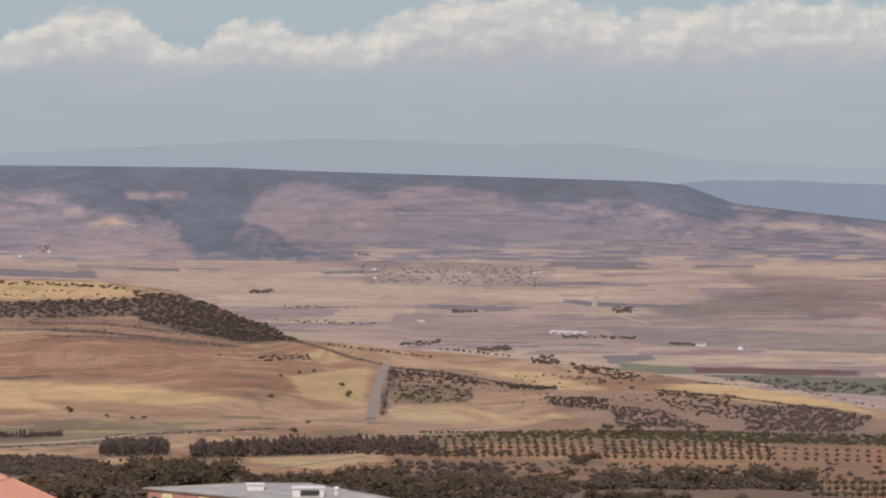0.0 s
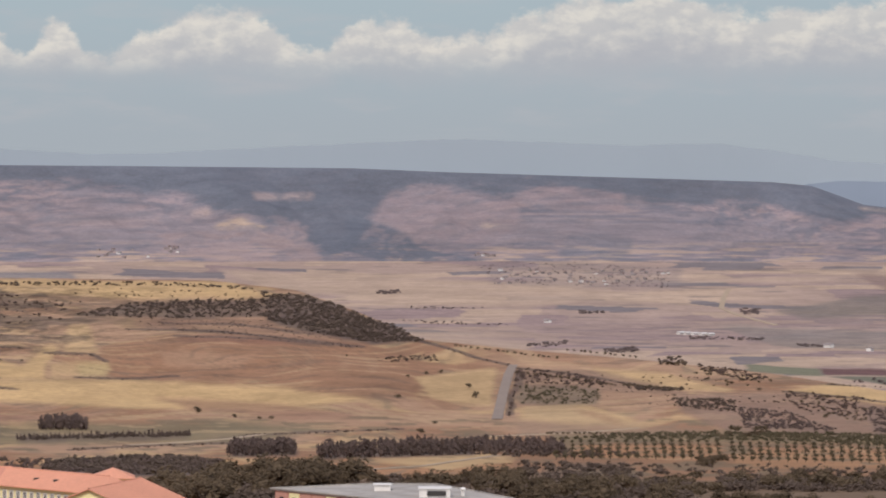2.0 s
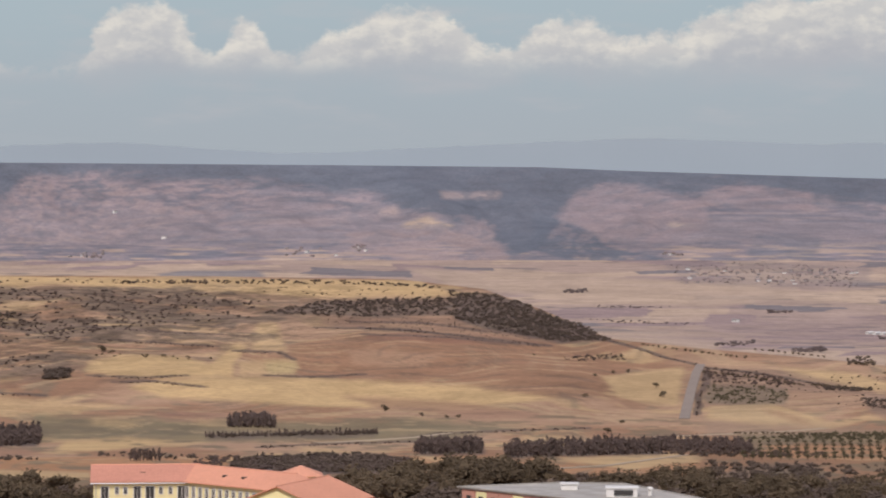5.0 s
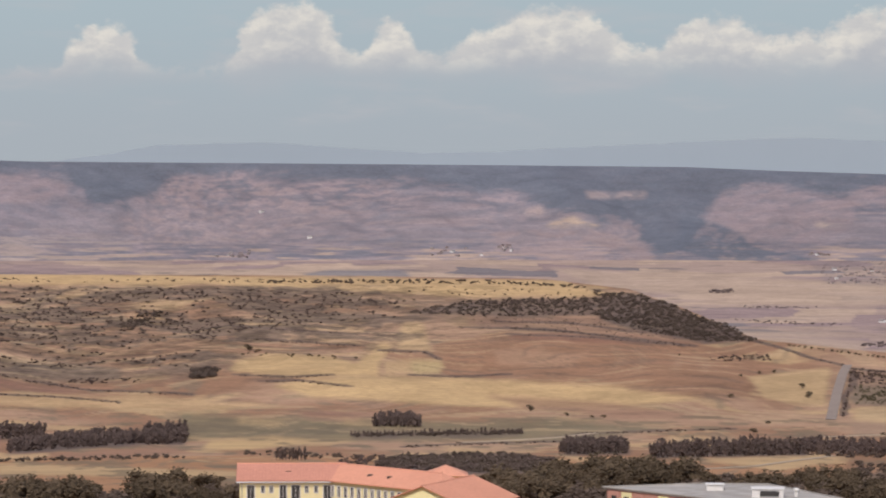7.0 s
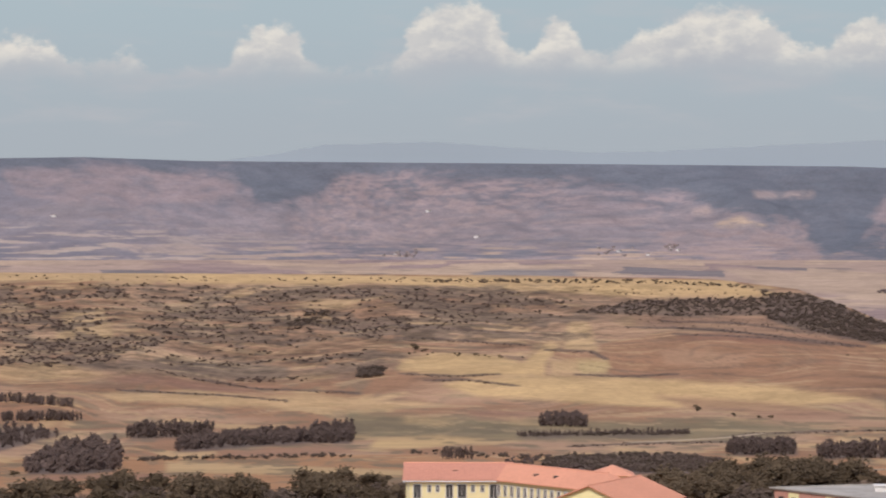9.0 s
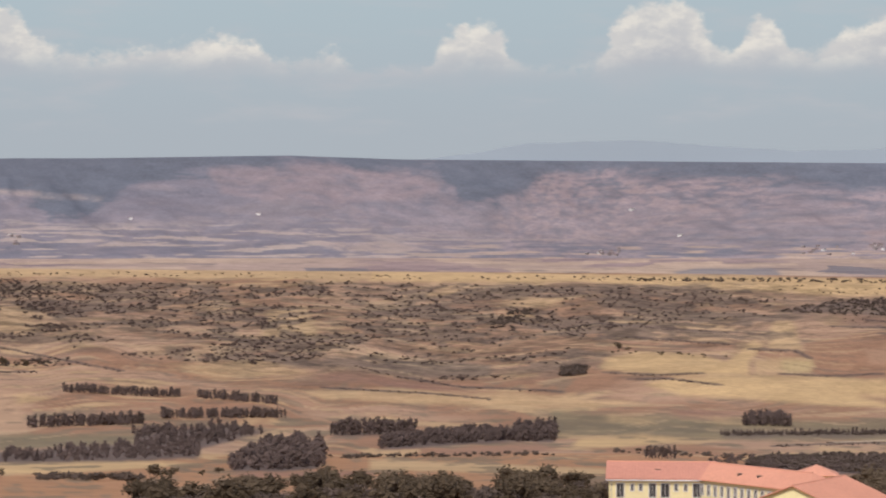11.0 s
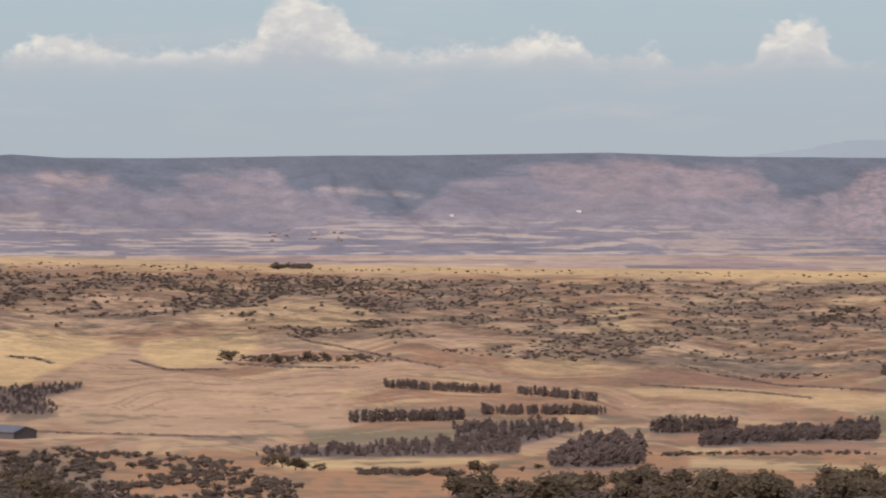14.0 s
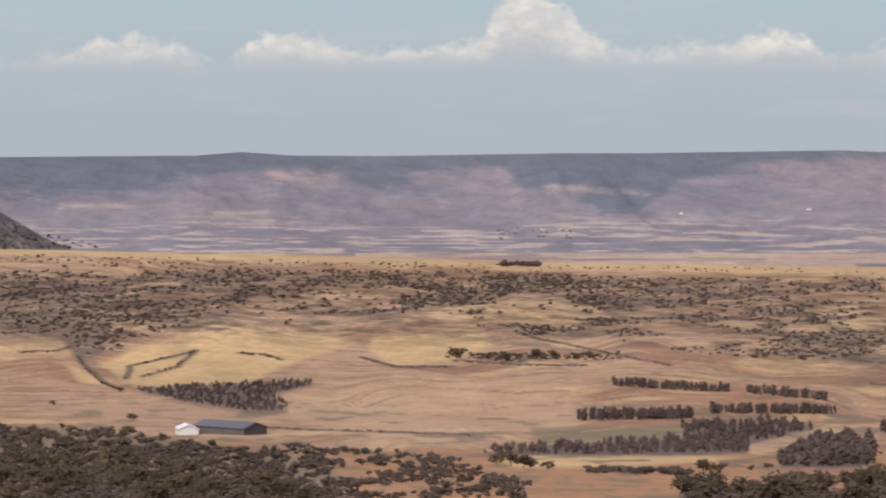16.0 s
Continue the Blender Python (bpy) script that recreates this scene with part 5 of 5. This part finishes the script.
def opening(name, wall_, p, along, out_, w, z0, z1, label=""):
    """A framed, glazed opening set on a wall, with reveals, sill and mullion."""
    bm = bmesh.new()
    box_at(bm, (p + out_ * 0.03)[:2], along, out_, w / 2, 0.05, z0, z1)
    win = piece(name, bm, M_DARK, wall_, label, root=res)
    for q, hw, a0, a1 in ((p - along * (w / 2), 0.07, z0, z1), (p + along * (w / 2), 0.07, z0, z1), (p, 0.03, z0, z1), (p, w / 2 + 0.07, z1, z1 + 0.12), (p, w / 2 + 0.1, z0 - 0.1, z0)):
        bm = bmesh.new()
        box_at(bm, (q + out_ * 0.06)[:2], along, out_, hw, 0.1, a0, a1)
        o = new("window_frame", bpy.data.meshes.new("window_frame"))
        bm.to_mesh(o.data)
        bm.free()
        o.data.materials.append(M_WHITE)
        o.parent = win
    return win


for x0, x1, kind in ((-17.8, -16.4, "d"), (-15.3, -14.6, "w"), (-13.8, -13.1, "w"), (-12.0, -10.7, "d"), (-9.9, -8.3, "d"), (-7.5, -6.8, "w"), (-5.8, -5.1, "w"), (-4.2, -2.7, "d")):
    p = at_res((x0 + x1) / 2, 0.0)
    for storey in range(3):
        dz = -3.1 * storey
        if kind == "d":
            opening("balcony_door", front_wall, p, RX, -AY, x1 - x0, 90.1 + dz, 92.5 + dz)
        else:
            opening("window", front_wall, p, RX, -AY, x1 - x0, 91.2 + dz, 92.4 + dz)
side = -1 if g_out.dot(-RX) < 0 else 1
for i in range(11):
    p = at_res(-0.8, 4.6) + g_along * (2.6 + 1.75 * i) + g_out * side * 4.6
    for storey in range(2):
        opening("window", ang_wall, p, g_along, g_out * side, 0.85, 90.6 - 3.1 * storey, 92.5 - 3.1 * storey)
# eaves gutter and drainpipes of the front wing
bm = bmesh.new()
limb(bm, Vector((*at_res(-19.6, -0.7)[:2], 93.12)), Vector((*at_res(-1.6, -0.7)[:2], 93.12)), 0.09, 0.09, 8)
piece("gutter", bm, M_METAL, res)
for lx in (-18.7, -2.2):
    bm = bmesh.new()
    limb(bm, Vector((*at_res(lx, -0.12)[:2], 78)), Vector((*at_res(lx, -0.12)[:2], 93.1)), 0.07, 0.07, 6)
    piece("drainpipe", bm, M_METAL, res)
# skylights
for lx, ly, z in ((-10.4, 2.6, 94.75), (4.2, -4.6, 94.75), (7.6, -8.4, 94.75), (20.0, -20.0, 93.6)):
    bm = bmesh.new()
    box_at(bm, at_res(lx, ly)[:2], RX, AY, 0.5, 0.35, z - 0.5, z + 0.12)
    piece("skylight", bm, M_DARK, res, "small dark roof light")

# The flat-roofed block beside it
fl = [(262, 620), (440, 628), (548, 627), (705, 596), (900, 560), (640, 572), (473, 597)]
ring = [((d * math.sin((u - U0) / K)), (d * math.cos((u - U0) / K))) for u, d in fl]
flat = holder("flat_roofed_building", "flat-roofed block with pale grey roof and salmon walls", "building", (ring[0][0], ring[0][1], 78.0))
bm = bmesh.new()
poly_prism(bm, ring, 76, 89.950)
flat_wall = piece("wall", bm, M_PINK, flat)
mid = Vector((sum(p[0] for p in ring) / 7, sum(p[1] for p in ring) / 7, 0))
big = [tuple((mid + (Vector((*p, 0)) - mid) * 1.03)[:2]) for p in ring]
bm = bmesh.new()
poly_prism(bm, big, 89.954, 90.200)
roof_slab = piece("roof", bm, M_GREYROOF, flat, "pale weathered flat roof")
for i in range(7):
    a, b = Vector((*big[i], 0)), Vector((*big[(i + 1) % 7], 0))
    bm = bmesh.new()
    al = (b - a).normalized()
    box_at(bm, ((a + b) / 2)[:2], al, Vector((al.y, -al.x, 0)), (b - a).length / 2, 0.15, 90.204, 90.400)
    piece("parapet", bm, M_GREYROOF, flat, "low roof kerb")
# coloured panels and windows on the side that faces the lookout
L_, F_ = Vector((*ring[0], 0)), Vector((*ring[6], 0))
al = (F_ - L_).normalized()
ou = Vector((al.y, -al.x, 0))
ou = ou if ou.y < 0 else -ou
for i in range(9):
    p = L_ + al * (2.0 + 3.3 * i)
    bm = bmesh.new()
    box_at(bm, (p + ou * 0.05)[:2], al, ou, 1.35, 0.08, 86.2, 89.700)
    piece("panel", bm, M_YELLOW if i % 3 == 1 else M_PINK, flat_wall, root=flat)
    bm = bmesh.new()
    box_at(bm, (p + ou * 0.15)[:2], al, ou, 0.6, 0.06, 87.2, 88.9)
    piece("window", bm, M_DARK, flat_wall, root=flat)


def roof_box(name, u, d, w, l, h, mat, label):
    o, r, a = frame_at(u, d)
    bm = bmesh.new()
    box_at(bm, o[:2], r, a, w / 2, l / 2, 90.202, 90.200 + h)
    box_at(bm, o[:2], r, a, w / 2 + 0.2, l / 2 + 0.2, 90.200 + h + 0.003, 90.350 + h)
    return piece(name, bm, mat, flat, label)


roof_box("penthouse", 452, 617, 3.0, 3.0, 1.0, M_WHITE, "white lift housing")
rb = roof_box("penthouse", 545, 605, 5.6, 4.0, 1.5, M_WHITE, "white roof room with a dark opening")
o, r, a = frame_at(548, 602.9)
bm = bmesh.new()
box_at(bm, o[:2], r, a, 1.7, 0.1, 90.500, 91.400)
piece("roof_room_opening", bm, M_DARK, flat, "dark opening")
o, r, a = frame_at(595, 606)
bm = bmesh.new()
limb(bm, (o.x, o.y, 90.100), (o.x, o.y, 91.100), 0.35, 0.35, 10)
piece("vent_pipe", bm, M_WHITE, flat)
bm = bmesh.new()
bmesh.ops.create_uvsphere(bm, u_segments=12, v_segments=8, radius=0.55, matrix=Matrix.Translation((o.x, o.y, 91.400)) @ Matrix.Diagonal((1, 1, 0.7, 1)))
piece("vent_dome", bm, M_WHITE, flat, "white domed cowl")


def house(name, u, v, w, l, h, wall_mat, roof_mat, label, turn=0.0, dist=None, group="", pitch=0.35, openings=True):
    """A gabled house or barn: wall, two roof planes, door and windows."""
    x, y, z = rest(u, dist) if dist else spot(u, v)[:3]
    root = holder(name, label, "building", (x, y, z), group)
    root.rotation_euler = (0, 0, turn)
    ridge = h + w / 2 * pitch
    bm = bmesh.new()
    secs = [[bm.verts.new((px, py, pz)) for px, pz in ((-w / 2, -1.5), (-w / 2, h), (0, ridge - 0.05), (w / 2, h), (w / 2, -1.5))] for py in (-l / 2, l / 2)]
    for i in range(4):
        bm.faces.new((secs[0][i], secs[0][i + 1], secs[1][i + 1], secs[1][i]))
    bm.faces.new(secs[0][::-1])
    bm.faces.new(secs[1])
    bmesh.ops.recalc_face_normals(bm, faces=bm.faces)
    wall_ = part("wall", bm, wall_mat, root)
    for s in (-1, 1):
        bm = bmesh.new()
        e = w / 2 + 0.5
        pts = [(0, -l / 2 - 0.4, ridge), (0, l / 2 + 0.4, ridge), (s * e, l / 2 + 0.4, ridge - pitch * e), (s * e, -l / 2 - 0.4, ridge - pitch * e)]
        up = [bm.verts.new((px, py, pz + 0.25)) for px, py, pz in pts]
        dn = [bm.verts.new((px, py, pz + 0.02)) for px, py, pz in pts]
        bm.faces.new(up)
        bm.faces.new(dn[::-1])
        for i in range(4):
            bm.faces.new((up[i], dn[i], dn[(i + 1) % 4], up[(i + 1) % 4]))
        bmesh.ops.recalc_face_normals(bm, faces=bm.faces)
        part("roof", bm, roof_mat, root)
    if openings:
        n = max(2, int(l / 3.5))
        for i in range(n):
            for s in (-1, 1):
                bm = bmesh.new()
                py = -l / 2 + l * (i + 0.5) / n
                poly_prism(bm, [(s * w / 2 - 0.05, py - 0.5), (s * w / 2 + 0.05, py - 0.5), (s * w / 2 + 0.05, py + 0.5), (s * w / 2 - 0.05, py + 0.5)], h * 0.4, h * 0.75)
                part("window", bm, M_DARK, wall_)
    return root


# the barn below the spur
house("barn", -2032, 0, 17, 35, 4.0, M_BARN, M_SHEET, "long farm barn with a blue-grey sheet roof", turn=radians(74), dist=1715, openings=False, pitch=0.3)
house("barn", -2108, 0, 10, 14, 3.2, M_WHITE, M_WHITE, "low white farm shed beside the barn", turn=radians(35), dist=1712, openings=False, pitch=0.4)
# white sheds in a row on the plain
for i, u in enumerate((980, 992, 1005, 1019, 1032)):
    house("livestock_shed", u, 590 + i * 0.6, 3.4, 7, 1.7, M_WHITE, M_WHITE, "low white livestock shed on the plain", turn=radians(-40), group="row of livestock sheds", openings=False)
# villages at the foot of the table mountain
hr = random.Random(11)
for n, u1, v1, u2, v2 in ((60, 650, 478, 960, 503), (8, 618, 448, 652, 454), (22, -1560, 418, -1430, 438), (12, -440, 446, -370, 458), (10, -60, 440, 60, 456), (8, 70, 436, 100, 446)):
    for _ in range(n):
        light = hr.random()
        house("village_house", hr.uniform(u1, u2), hr.uniform(v1, v2), hr.uniform(2.4, 4.2), hr.uniform(2.6, 5), hr.uniform(1.5, 2.6), M_FARWALL if light > 0.15 else M_WHITE,
              M_FARROOF if hr.random() > 0.3 else M_FARWALL, "small plastered village house at the mountain's foot", turn=hr.uniform(0, 3), group="village houses", openings=False)
for u, v, w in ((1240, 612, 6), (1312, 618, 5), (745, 570, 5), (-1010, 385, 5), (-350, 377, 5), (-1235, 392, 5), (-265, 422, 5)):
    house("farmhouse", u, v, w * 0.8, w * 1.2, 2.4, M_WHITE, M_FARWALL, "small white farmhouse among fields", turn=hr.uniform(0, 3), openings=False)
